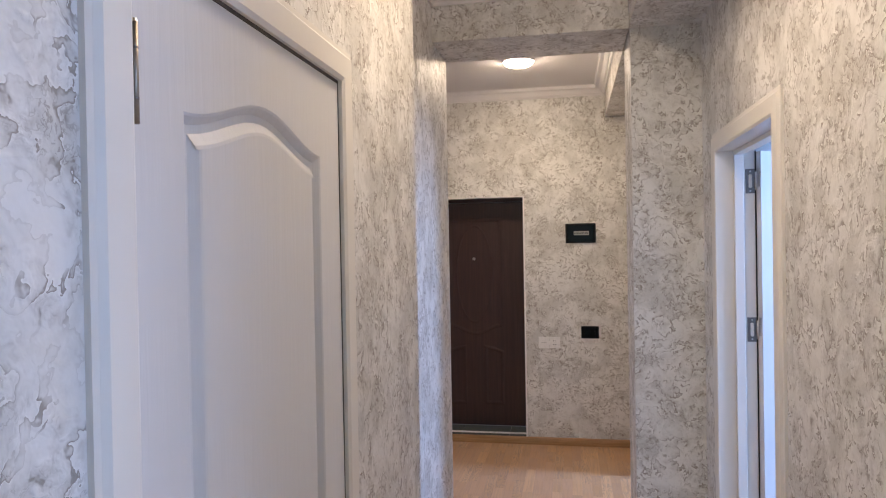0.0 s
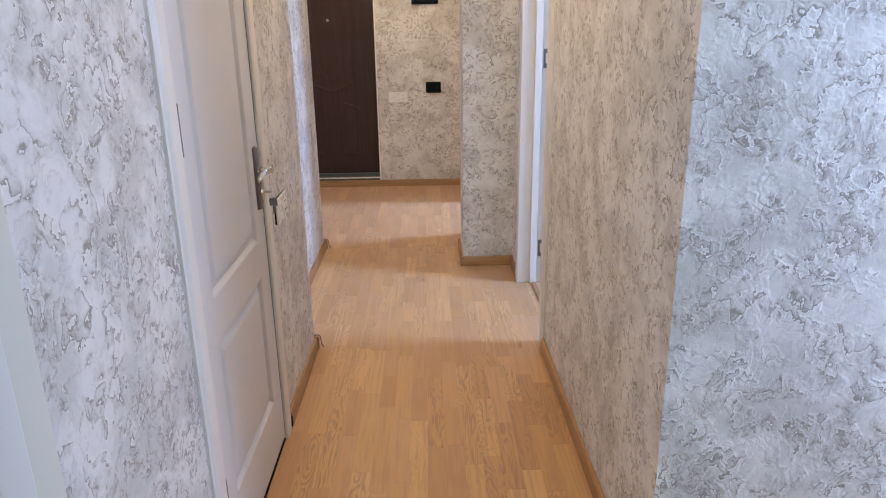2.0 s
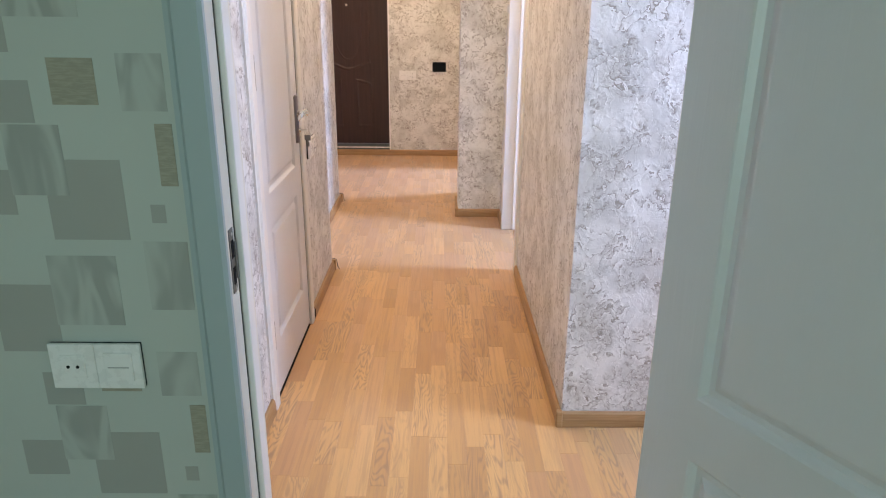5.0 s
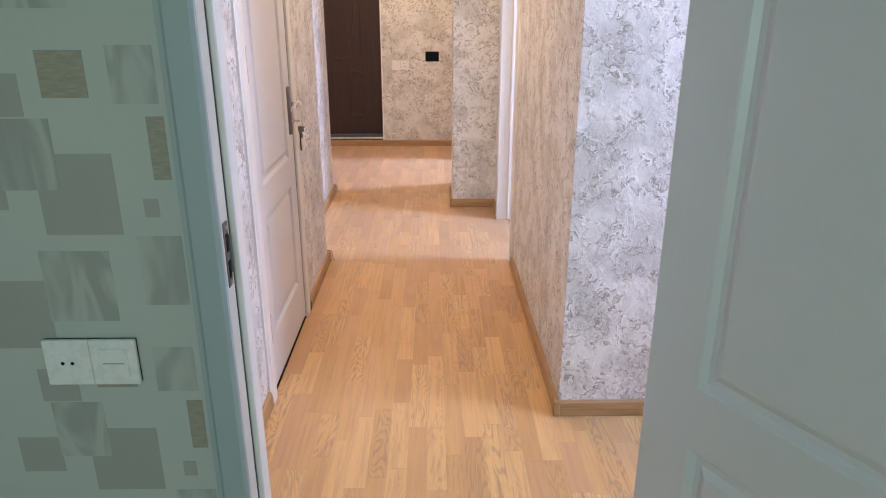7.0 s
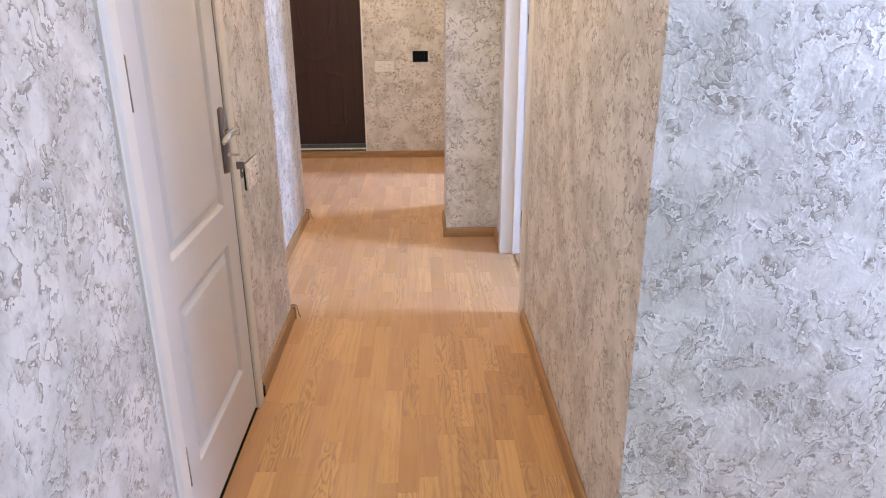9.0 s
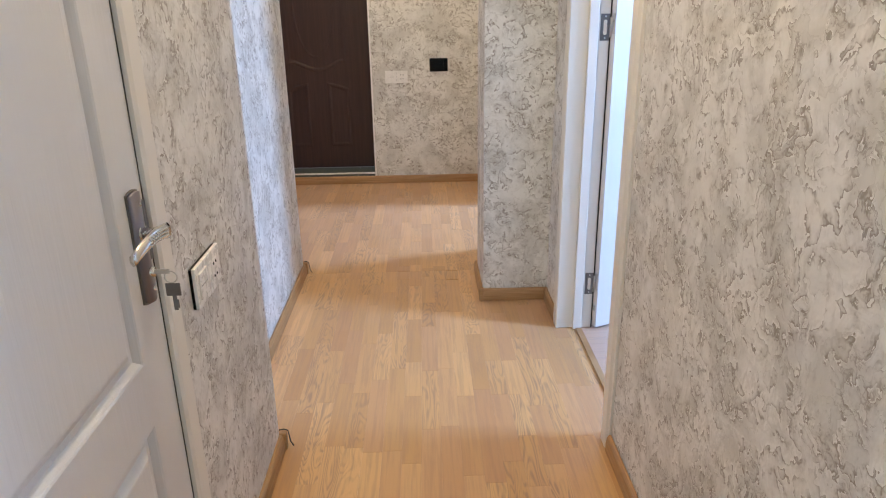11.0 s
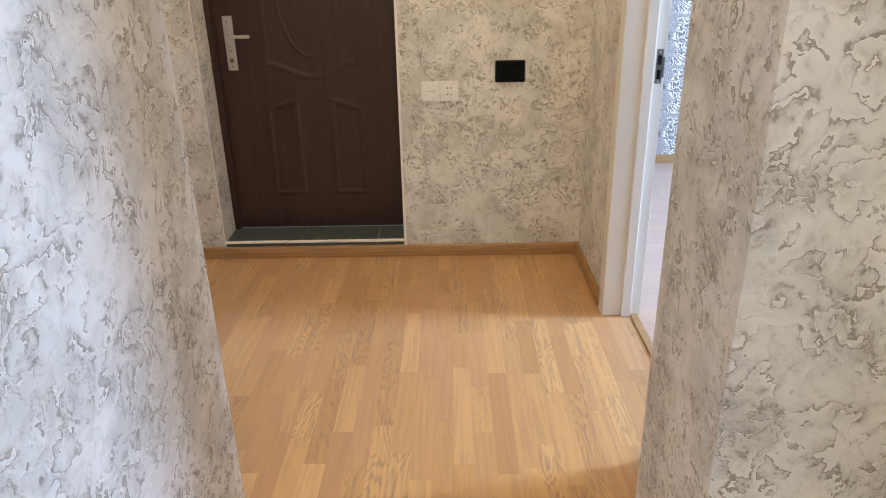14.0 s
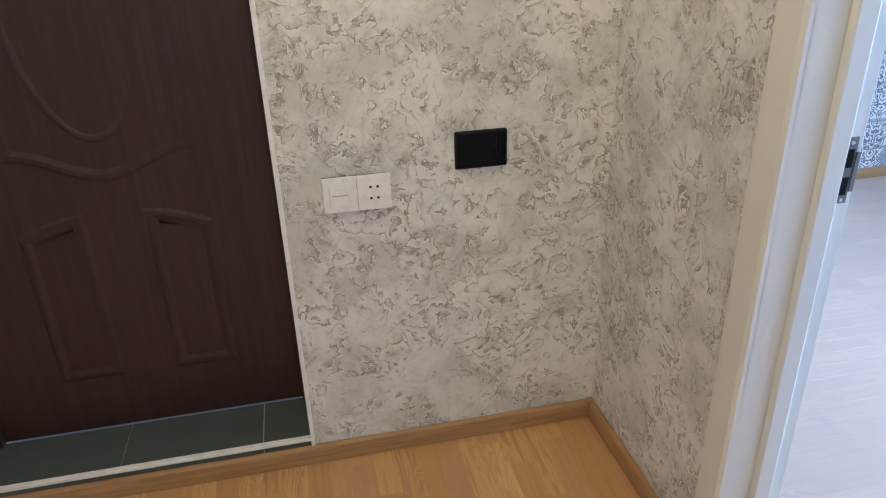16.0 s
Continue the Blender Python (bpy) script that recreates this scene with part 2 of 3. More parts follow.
DARK_STEEL = plain("dull_dark_steel", (0.20, 0.185, 0.175), 0.38, 0.75, 0.12, 60.0)
BRONZE = plain("dull_bronze", (0.30, 0.265, 0.22), 0.35, 0.8, 0.12, 60.0)
# rubber and cable, and the shadow lines painted round door_1's leaf
SEAL_GAP_BROWN = plain("brown_rubber_and_gap_shade", (0.07, 0.055, 0.045), 0.6)
HANDLE_GREY = plain("violet_grey_handle_plate", (0.20, 0.185, 0.215), 0.3, 0.5, 0.03, 8.0)
CHROME = plain("chrome", (0.80, 0.79, 0.76), 0.12, 1.0, 0.03)
BLACK_GAP = plain("black_recess", (0.01, 0.01, 0.01), 0.7)
BLACK_GLOSS = plain("black_gloss_plastic", (0.004, 0.004, 0.005), 0.22, 0.0, 0.02)
BLACK_SATIN = plain("black_satin_plastic", (0.012, 0.012, 0.013), 0.3, 0.0, 0.02)
for dull in (BLACK_GLOSS, BLACK_SATIN, BLACK_GAP):
    dull.node_tree.nodes["Principled BSDF"].inputs["Specular IOR Level"].default_value = 0.12
WHITE_PLASTIC = plain("white_plastic", (0.88, 0.87, 0.85), 0.28, 0.0, 0.02)
GREY_PLASTIC = plain("grey_plastic", (0.42, 0.42, 0.41), 0.4)
LAMP_GLOW = glow("lit_opal_diffuser", (1.0, 0.80, 0.53), 122.0)


# ---- mesh helpers ----
def box(bm, x0, x1, y0, y1, z0, z1, bevel=0.0):
    made = bmesh.ops.create_cube(bm, size=1.0)["verts"]
    for v in made:
        v.co = Vector((x0 + (v.co.x + 0.5) * (x1 - x0), y0 + (v.co.y + 0.5) * (y1 - y0), z0 + (v.co.z + 0.5) * (z1 - z0)))
    if bevel:
        edges = list({e for v in made for e in v.link_edges})
        bmesh.ops.bevel(bm, geom=edges, offset=bevel, segments=2, profile=0.5, affect="EDGES")
    return bm


def rod(bm, a, b, r0, r1=None, sides=16):
    """A round bar from a to b."""
    a, b = Vector(a), Vector(b)
    m = Matrix.Translation((a + b) / 2) @ (b - a).to_track_quat("Z", "Y").to_matrix().to_4x4()
    bmesh.ops.create_cone(bm, cap_ends=True, segments=sides, radius1=r0, radius2=r0 if r1 is None else r1, depth=(b - a).length, matrix=m)
    return bm


def boxes(*spans, bevel=0.0):
    bm = bmesh.new()
    for s in spans:
        box(bm, *s, bevel=bevel)
    return bm


def mesh_of(name, bm, material, smooth=False):
    bmesh.ops.recalc_face_normals(bm, faces=bm.faces)
    me = bpy.data.meshes.new(name)
    bm.to_mesh(me)
    bm.free()
    me.materials.append(material)
    if smooth:
        me.shade_smooth()
    return me


def part(name, bm, material, parent=None, label="", smooth=False):
    ob = new(name, mesh_of(name, bm, material, smooth))
    if parent:
        ob.parent = parent
    if label:
        tagged(ob, label)
    return ob


def thing(name, label, category, m=None, group=""):
    ob = tagged(new(name), label, category, group)
    if m:
        ob.matrix_world = m
    return ob


def structure(name, bm, material, label, category):
    return tagged(part(name, bm, material), label, category, kind="structure")


def sweep(bm, profile, a, b, out, up=Vector((0, 0, 1))):
    """Extrude a profile of (out, up) pairs from a to b."""
    a, b, out = Vector(a), Vector(b), Vector(out)
    ends = [[bm.verts.new(p + out * o + up * u) for o, u in profile] for p in (a, b)]
    k = len(profile)
    for i in range(k):
        bm.faces.new((ends[0][i], ends[0][(i + 1) % k], ends[1][(i + 1) % k], ends[1][i]))
    bm.faces.new(ends[0])
    bm.faces.new(ends[1][::-1])
    return bm


# ---- setting: walls ----
H = 2.915
LEFT, RIGHT = -0.482, 0.610
structure("wall_hall_left", boxes((-0.653, LEFT, -0.33, 0.718, 0, H), (-0.653, LEFT, 1.466, 2.2, 0, H), (-0.653, LEFT, 0.718, 1.466, 2.04, H)),
          WALLPAPER, "hall wall in grey marbled embossed wallpaper with a doorway", "wall")
structure("wall_recess_left", boxes((-0.81, -0.655, 1.95, 3.765, 0, H)), WALLPAPER, "recessed hall wall in marbled embossed wallpaper lit by daylight", "wall")
structure("wall_entry_south", boxes((-2.7, -0.81, 3.62, 3.765, 0, H)), WALLPAPER, "entry wall in marbled embossed wallpaper", "wall")
structure("wall_entry_west", boxes((-2.84, -2.7, 3.57, 6.03, 0, H)), WALLPAPER, "far side wall of the entry in marbled wallpaper", "wall")
structure("wall_entry_north", boxes((-2.7, -1.308, 5.73, 6.03, 0, H), (-0.376, 0.51, 5.73, 6.03, 0, H), (-1.308, -0.376, 5.73, 6.03, 2.045, H)),
          WALLPAPER, "entry end wall in marbled embossed wallpaper around the front door", "wall")
structure("wall_entry_east", boxes((0.51, 0.64, 3.745, 4.137, 0, H), (0.51, 0.64, 5.063, 7.385, 0, H), (0.51, 0.64, 4.137, 5.063, 2.045, H)),
          WALLPAPER, "entry side wall in marbled wallpaper with an open doorway", "wall")
structure("wall_hall_right", boxes((RIGHT, 0.74, 0.587, 2.209, 0, H), (RIGHT, 0.74, 3.058, 3.375, 0, H), (RIGHT, 0.74, 2.209, 3.058, 2.045, H)),
          WALLPAPER, "hall wall in grey marbled embossed wallpaper with a doorway", "wall")
structure("wall_pilaster", boxes((0.294, 0.74, 3.375, 3.745, 0, H)), WALLPAPER, "projecting pier in marbled embossed wallpaper", "pier")
structure("wall_near_hall_north", boxes((0.74, 2.6, 0.587, 0.71, 0, H)), WALLPAPER, "short hall wall in marbled wallpaper in bluish daylight", "wall")
structure("wall_near_hall_east", boxes((2.6, 2.72, -0.33, 0.71, 0, 1.0), (2.6, 2.72, -0.33, 0.71, 2.5, H), (2.6, 2.72, 0.48, 0.71, 1.0, 2.5)), WALLPAPER, "hall end wall with a window opening", "wall")
structure("wall_kitchen_door", boxes((-1.8, -0.246, -0.452, -0.335, 0, H), (0.628, 2.6, -0.452, -0.335, 0, H), (-0.246, 0.628, -0.452, -0.335, 2.06, H)),
          GREEN_PAPER, "kitchen wall in pale green wallpaper with printed squares", "wall")
structure("wall_hall_south_skin", boxes((-0.653, -0.246, -0.335, -0.331, 0, H), (0.628, 2.6, -0.335, -0.331, 0, H), (-0.246, 0.628, -0.335, -0.331, 2.06, H)), WALLPAPER, "hall side of the kitchen wall in marbled wallpaper", "wall")
structure("wall_kitchen_west", boxes((-1.92, -1.8, -4.0, -0.335, 0, H)), GREEN_PAPER, "plain pale green kitchen side wall", "wall")
structure("wall_kitchen_east", boxes((2.6, 2.72, -4.0, -0.335, 0, H)), GREEN_PAPER, "plain pale green kitchen side wall", "wall")
structure("wall_kitchen_south", boxes((-1.8, -0.7, -4.12, -4.0, 0, H), (0.9, 2.6, -4.12, -4.0, 0, H), (-0.7, 0.9, -4.12, -4.0, 0, 0.85), (-0.7, 0.9, -4.12, -4.0, 2.15, H)), GREEN_PAPER, "kitchen wall with a window opening", "wall")
structure("wall_middle_room_south", boxes((0.74, 3.6, 0.712, 0.83, 0, H)), PLAIN_WALL, "plain side wall of the middle room", "wall")
structure("wall_rooms_between", boxes((0.74, 3.6, 3.95, 4.07, 0, H)), PLAIN_WALL, "plain wall between two rooms", "wall")
structure("wall_rooms_east", boxes((3.6, 3.72, 0.59, 7.52, 0, 1.0), (3.6, 3.72, 0.59, 7.52, 2.6, H), (3.6, 3.72, 0.59, 1.75, 1.0, 2.6), (3.6, 3.72, 2.45, 4.57, 1.0, 2.6), (3.6, 3.72, 5.33, 7.52, 1.0, 2.6)),
          PLAIN_WALL, "outer wall of the rooms with two window openings", "wall")
structure("wall_far_room_north", boxes((0.64, 3.6, 7.385, 7.52, 0, H)), DAMASK, "room wall in blue-grey and white damask wallpaper", "wall")
structure("cross_beam", boxes((-0.655, 0.288, 3.375, 3.775, 2.665, H)), WALLPAPER, "ceiling cross beam in marbled embossed wallpaper", "beam")
structure("side_beam", boxes((0.288, RIGHT, -0.331, 3.375, 2.665, H), (0.288, 0.51, 3.775, 5.73, 2.665, H)), WALLPAPER, "ceiling beam along the wall in marbled wallpaper", "beam")
structure("ceiling", boxes((-2.84, 3.72, -4.12, 7.52, H, H + 0.12)), CEILING, "plain white painted ceiling", "ceiling")

CORNICE_PROFILE = [(0, 0), (0.012, 0), (0.016, 0.012), (0.03, 0.018), (0.05, 0.045), (0.075, 0.052), (0.08, 0.07), (0.085, 0.075), (0, 0.075)]
bm = bmesh.new()
for a, b, out in (((-2.7, 5.73, 0), (0.288, 5.73, 0), (0, -1, 0)), ((0.288, 5.73, 0), (0.288, 3.775, 0), (-1, 0, 0)), ((-0.81, 3.775, 0), (0.288, 3.775, 0), (0, 1, 0)), ((-2.7, 3.775, 0), (-2.7, 5.73, 0), (1, 0, 0))):
    sweep(bm, CORNICE_PROFILE, Vector(a) + Vector((0, 0, H - 0.075)), Vector(b) + Vector((0, 0, H - 0.075)), out)
structure("cornice_entry", bm, CORNICE, "white moulded plaster cornice of the entry ceiling", "cornice")
bm = bmesh.new()
for a, b, out in (((-0.655, 3.375, 0), (0.288, 3.375, 0), (0, -1, 0)), ((0.288, 3.375, 0), (0.288, -0.331, 0), (-1, 0, 0)), ((-0.472, -0.331, 0), (-0.472, 2.2, 0), (1, 0, 0)), ((-0.655, 2.2, 0), (-0.655, 3.375, 0), (1, 0, 0))):
    sweep(bm, CORNICE_PROFILE, Vector(a) + Vector((0, 0, H - 0.075)), Vector(b) + Vector((0, 0, H - 0.075)), out)
structure("cornice_hall", bm, CORNICE, "white moulded plaster cornice of the hall ceiling", "cornice")

# ---- setting: skirting boards ----
SKIRT = [(0, 0), (0.016, 0), (0.016, 0.03), (0.013, 0.052), (0.007, 0.06), (0, 0.06)]


def skirting(a, b, out):
    bm = bmesh.new()
    sweep(bm, SKIRT, (*a, 0.002), (*b, 0.002), (*out, 0))
    return structure("baseboard", bm, SKIRTING, "brown oak-look skirting board along the wallpaper", "skirting board")


skirting((LEFT, -0.331), (LEFT, 0.656), (1, 0))
skirting((LEFT, 1.540), (LEFT, 2.216), (1, 0))
skirting((-0.653, 2.217), (-0.653, 3.781), (1, 0))
skirting((-2.7, 5.728), (0.508, 5.728), (0, -1))
skirting((0.508, 5.712), (0.508, 5.138), (-1, 0))
skirting((0.292, 3.359), (0.292, 3.761), (-1, 0))
skirting((0.292, 3.373), (RIGHT - 0.002, 3.373), (0, -1))
skirting((RIGHT - 0.002, 3.357), (RIGHT - 0.002, 3.122), (-1, 0))
skirting((RIGHT - 0.002, 2.143), (RIGHT - 0.002, 0.571), (-1, 0))
skirting((RIGHT - 0.002, 0.585), (2.6, 0.585), (0, -1))
skirting((-0.668, 3.767), (-2.7, 3.767), (0, 1))
skirting((0.642, 7.383), (3.6, 7.383), (0, -1))


def corner_cap(x, y, turn):
    ob = thing("skirting_corner_cap", "brown plastic corner cap on a skirting board", "corner cap", pose(x, y, 0, 0, 0, turn), "skirting caps")
    part("cap", box(bmesh.new(), -0.012, 0.012, -0.012, 0.012, 0.001, 0.066, 0.004), SKIRTING, ob)


for x, y, turn in ((LEFT + 0.010, 2.211, 0), (-0.643, 3.778, 0), (0.285, 3.366, 0), (RIGHT - 0.010, 0.578, 0), (0.499, 5.719, 0)):
    corner_cap(x, y, turn)


# ---- doors ----
def inset(poly, d):
    """The polygon (counter-clockwise) moved inwards by d."""
    out, k = [], len(poly)
    for i in range(k):
        p, q, r = (Vector(poly[j % k]) for j in (i - 1, i, i + 1))
        e, f = (q - p).normalized(), (r - q).normalized()
        a, b = Vector((-e.y, e.x)), Vector((-f.y, f.x))
        m = (a + b).normalized()
        out.append(q + m * (d / max(0.4, m.dot(a))))
    return out


MOULD = [(0.0, 0.0), (0.004, -0.002), (0.014, -0.012), (0.026, -0.012), (0.042, -0.003), (0.047, -0.002)]


def panelled_face(bm, outline, panels, place, mould):
    """A flat face with a hole for each panel, and the moulded rings and field in it. place(u, v, depth) gives the point."""
    loops = []
    edges = []
    for poly in (outline, *panels):
        vs = [bm.verts.new(place(*p, 0.0)) for p in poly]
        loops.append(vs)
        edges += [bm.edges.new((vs[i], vs[(i + 1) % len(vs)])) for i in range(len(vs))]
    bmesh.ops.triangle_fill(bm, use_beauty=True, use_dissolve=False, edges=edges)
    for poly, vs in zip(panels, loops[1:]):
        prev = vs
        for d, depth in mould[1:]:
            ring = [bm.verts.new(place(*p, depth)) for p in inset(poly, d)]
            for i in range(len(ring)):
                j = (i + 1) % len(ring)
                bm.faces.new((prev[i], prev[j], ring[j], ring[i]))
            prev = ring
        bm.faces.new(prev)
    return loops[0]


def wave_top(x0, x1, z_low, z_top, z_side, steps=18):
    """Panel with straight sides and a top that swells in the middle between two shoulders."""
    top = []
    for i in range(steps + 1):
        s = i / steps
        top.append((x1 + (x0 - x1) * s, z_side + (z_top - z_side) * (0.5 - 0.5 * math.cos(2 * math.pi * s))))
    return [(x0, z_low), (x1, z_low)] + top


def leaf_bmesh(width, height, thick):
    """White moulded two-panel leaf in the plane x-z, hinge at x 0, front face at y 0, both faces moulded."""
    outline = [(0, 0), (width, 0), (width, height), (0, height)]
    m = 0.112
    panels = [[(m, 0.205), (width - m, 0.205), (width - m, 0.672), (m, 0.672)], wave_top(m, width - m, 0.795, 1.882, 1.832)]
    bm = bmesh.new()
    front = panelled_face(bm, outline, panels, lambda u, v, d: Vector((u, -d, v)), MOULD)
    back = panelled_face(bm, outline, panels, lambda u, v, d: Vector((u, thick + d, v)), MOULD)
    for i in range(4):
        j = (i + 1) % 4
        bm.faces.new((front[i], front[j], back[j], back[i]))
    return bm


def casing_frame(side, y0, y1, top, wall, out, width=0.085, thick=0.016):
    """Door casing round an opening in a wall of constant x (side 'x') or y (side 'y'). out is +1 or -1."""
    prof = [(0, 0), (0, thick * 0.7), (width * 0.12, thick), (width * 0.75, thick), (width * 0.86, thick * 0.55), (width, thick * 0.5), (width, 0)]

    def at(u, z, d):
        return Vector((wall + out * d, u, z)) if side == "x" else Vector((u, wall + out * d, z))

    made = []
    for name, path in (("left", ((y0, 0.001), (y0, top))), ("right", ((y1, 0.001), (y1, top))), ("head", ((y0, top), (y1, top)))):
        bm = bmesh.new()
        ends = []
        for k, (u, z) in enumerate(path):
            row = []
            for w, d in prof:
                if name == "left":
                    row.append(at(u - w, z + (w if k else 0), d))
                elif name == "right":
                    row.append(at(u + w, z + (w if k else 0), d))
                else:
                    row.append(at(u + (w if k else -w), z + w, d))
            ends.append([bm.verts.new(p) for p in row])
        n = len(prof)
        for i in range(n):
            j = (i + 1) % n
            bm.faces.new((ends[0][i], ends[0][j], ends[1][j], ends[1][i]))
        bm.faces.new(ends[0])
        bm.faces.new(ends[1][::-1])
        made.append(bm)
    return made


def hinge_parts(parent, x, y, z, length=0.115, r=0.0045):
    pin = part("hinge", rod(bmesh.new(), (x, y, z), (x, y, z + length), r), BRONZE, parent, "dull bronze hinge knuckle", True)
    for k in (0.25, 0.75):
        part("hinge_joint", rod(bmesh.new(), (x, y, z + length * k - 0.0012), (x, y, z + length * k + 0.0012), r * 1.06), DARK_STEEL, pin)
    part("hinge_cap", rod(bmesh.new(), (x, y, z + length), (x, y, z + length + 0.005), r * 1.15, r * 0.6), CHROME, pin)


def arched_plate(half, tall, bow, rise, steps=10):
    """Upright plate bowed across its width, with shallow arched ends; half width, half height, depth in the middle."""
    bm = bmesh.new()
    rows = []
    for i in range(steps + 1):
        s = -1 + 2 * i / steps
        z = tall - 0.005 * s * s
        d = -bow + (bow - rise) * 0.55 * s * s
        rows.append([bm.verts.new((half * s, d, z)), bm.verts.new((half * s, d, -z)), bm.verts.new((half * s, 0.0, -z)), bm.verts.new((half * s, 0.0, z))])
    for p, q in zip(rows, rows[1:]):
        for k in range(4):
            bm.faces.new((p[k], q[k], q[(k + 1) % 4], p[(k + 1) % 4]))
    bm.faces.new(rows[0])
    bm.faces.new(rows[-1][::-1])
    return bm


def lever_handle(parent, m, key):
    """Long back plate, decorated lever and keyhole, built in x (lever direction), y (out, negative) and z, and placed by m."""
    def add(name, bm, mat, holder, label="", smooth=False):
        bmesh.ops.transform(bm, matrix=m, verts=bm.verts)
        return part(name, bm, mat, holder, label, smooth)
    plate = add("handle_plate", arched_plate(0.024, 0.104, 0.006, 0.0), DARK_STEEL, parent, "dark steel back plate with arched ends")
    add("plate_face", arched_plate(0.021, 0.101, 0.013, 0.004), HANDLE_GREY, plate, "violet-grey bowed face plate", True)
    for z in (-0.078, 0.078):
        add("screw", rod(bmesh.new(), (0.004, -0.010, z), (0.004, -0.0145, z), 0.0035), CHROME, plate, "", True)
    bm = rod(bmesh.new(), (0, -0.006, 0.028), (0, -0.045, 0.028), 0.009)
    rod(bm, (0, -0.006, 0.028), (0, -0.012, 0.028), 0.016)
    lever = add("lever", bm, CHROME, parent, "bright chrome lever with beaded band", True)
    bm = bmesh.new()
    grip = []
    for i in range(11):
        s = i / 10
        c = Vector((0.010 - 0.122 * s, -0.050 + 0.014 * s * s, 0.028 + 0.012 * math.sin(math.pi * s) - 0.010 * s))
        w, t = 0.015 * (1 - 0.3 * s), 0.006
        grip.append([bm.verts.new(c + Vector((0, t * math.cos(a), w * math.sin(a)))) for a in [2 * math.pi * k / 10 for k in range(10)]])
    for a, b in zip(grip, grip[1:]):
        for k in range(10):
            bm.faces.new((a[k], a[(k + 1) % 10], b[(k + 1) % 10], b[k]))
    bm.faces.new(grip[0])
    bm.faces.new(grip[-1][::-1])
    add("grip", bm, CHROME, lever, "", True)
    bm = bmesh.new()
    for i in range(9):
        for k in (-1, 0, 1):
            s = 0.15 + i * 0.06
            bmesh.ops.create_icosphere(bm, subdivisions=1, radius=0.0028, matrix=Matrix.Translation((0.010 - 0.122 * s, -0.0565 + 0.014 * s * s, 0.028 + 0.012 * math.sin(math.pi * s) - 0.010 * s + k * 0.0055)))
    add("beading", bm, CHROME, lever, "", True)
    add("lock_cylinder", rod(bmesh.new(), (0, -0.007, -0.045), (0, -0.020, -0.045), 0.009), CHROME, parent, "chrome lock cylinder", True)
    if key:
        bm = box(bmesh.new(), -0.0012, 0.0012, -0.045, -0.015, -0.049, -0.041)
        k = add("key", bm, STEEL, parent, "steel key in the lock")
        ring = part("key_ring", torus(pose(0, -0.046, -0.056, 0, 90, 0), 0.011, 0.001), STEEL, k, "", True)
        ring.data.transform(m)
        bm = box(bmesh.new(), -0.0012, 0.0012, -0.060, -0.034, -0.092, -0.068, 0.0005)
        box(bm, -0.001, 0.001, -0.051, -0.044, -0.120, -0.091)
        box(bm, -0.001, 0.001, -0.054, -0.050, -0.116, -0.100)
        add("spare_key", bm, DARK_STEEL, k, "second key hanging on the ring")


def torus(m, big, small, n=24, k=8):
    bm = bmesh.new()
    rows = [[bm.verts.new(m @ Vector(((big + small * math.cos(b)) * math.cos(a), (big + small * math.cos(b)) * math.sin(a), small * math.sin(b))))
             for b in [2 * math.pi * j / k for j in range(k)]] for a in [2 * math.pi * i / n for i in range(n)]]
    for i in range(n):
        for j in range(k):
            bm.faces.new((rows[i][j], rows[(i + 1) % n][j], rows[(i + 1) % n][(j + 1) % k], rows[i][(j + 1) % k]))
    return bm


def jamb_lining(parent, side, u0, u1, top, w0, w1, thick=0.012, paint=WHITE_TRIM):
    """Three lining boards of an opening between the wall faces w0 and w1."""
    def span(a0, a1, z0, z1):
        return (w0, w1, a0, a1, z0, z1) if side == "x" else (a0, a1, w0, w1, z0, z1)
    for s in (span(u0 - thick, u0, 0.001, top), span(u1, u1 + thick, 0.001, top), span(u0 - thick, u1 + thick, top, top + thick)):
        part("jamb", boxes(s, bevel=0.001), paint, parent)


# closed white door in the hall's left wall
door = tagged(thing("door_1", "closed white moulded interior door with steel lever handle and keys", "door"), kind="structure")
for bm in casing_frame("x", 0.732, 1.452, 2.026, LEFT, 1, 0.074):
    part("casing", bm, WHITE_TRIM, door)
jamb_lining(door, "x", 0.732, 1.452, 2.026, -0.651, LEFT + 0.002)
bm = leaf_bmesh(0.714, 2.002, 0.04)
leaf = part("leaf", bm, WHITE_DOOR, door, "white moulded leaf with wavy-topped panel")
leaf.matrix_basis = pose(LEFT + 0.002, 0.735, 0.018, 0, 0, 90)
# black sheets in place of the deep shade behind and under the leaf
part("gap_shadow", boxes((-0.60, -0.57, 0.733, 1.451, 0.001, 2.025)), BLACK_GAP, door)
part("floor_gap_shade", boxes((-0.56, -0.478, 0.735, 1.450, 0.001, 0.005)), BLACK_GAP, door, "black strip for the shade under the leaf")
for z in (0.23, 1.20, 1.815):
    hinge_parts(door, LEFT + 0.009, 0.7375, z)
lever_handle(door, pose(LEFT + 0.002, 1.402, 1.009, 0, 0, 90), True)
# two dark strips stand in for the shadow line between leaf and casing
part("seam", boxes((LEFT - 0.012, LEFT + 0.004, 0.735, 1.4485, 2.0205, 2.0262)), SEAL_GAP_BROWN, door, "dark strip for the shadow line over the leaf")
part("seam", boxes((LEFT - 0.012, LEFT + 0.003, 1.4493, 1.4525, 0.02, 2.0262)), SEAL_GAP_BROWN, door, "dark strip for the shadow line beside the leaf")
part("latch_plate", boxes((LEFT - 0.004, LEFT + 0.006, 1.4335, 1.4475, 0.975, 1.085), bevel=0.001), DARK_STEEL, door, "dark latch face plate at the leaf's edge")


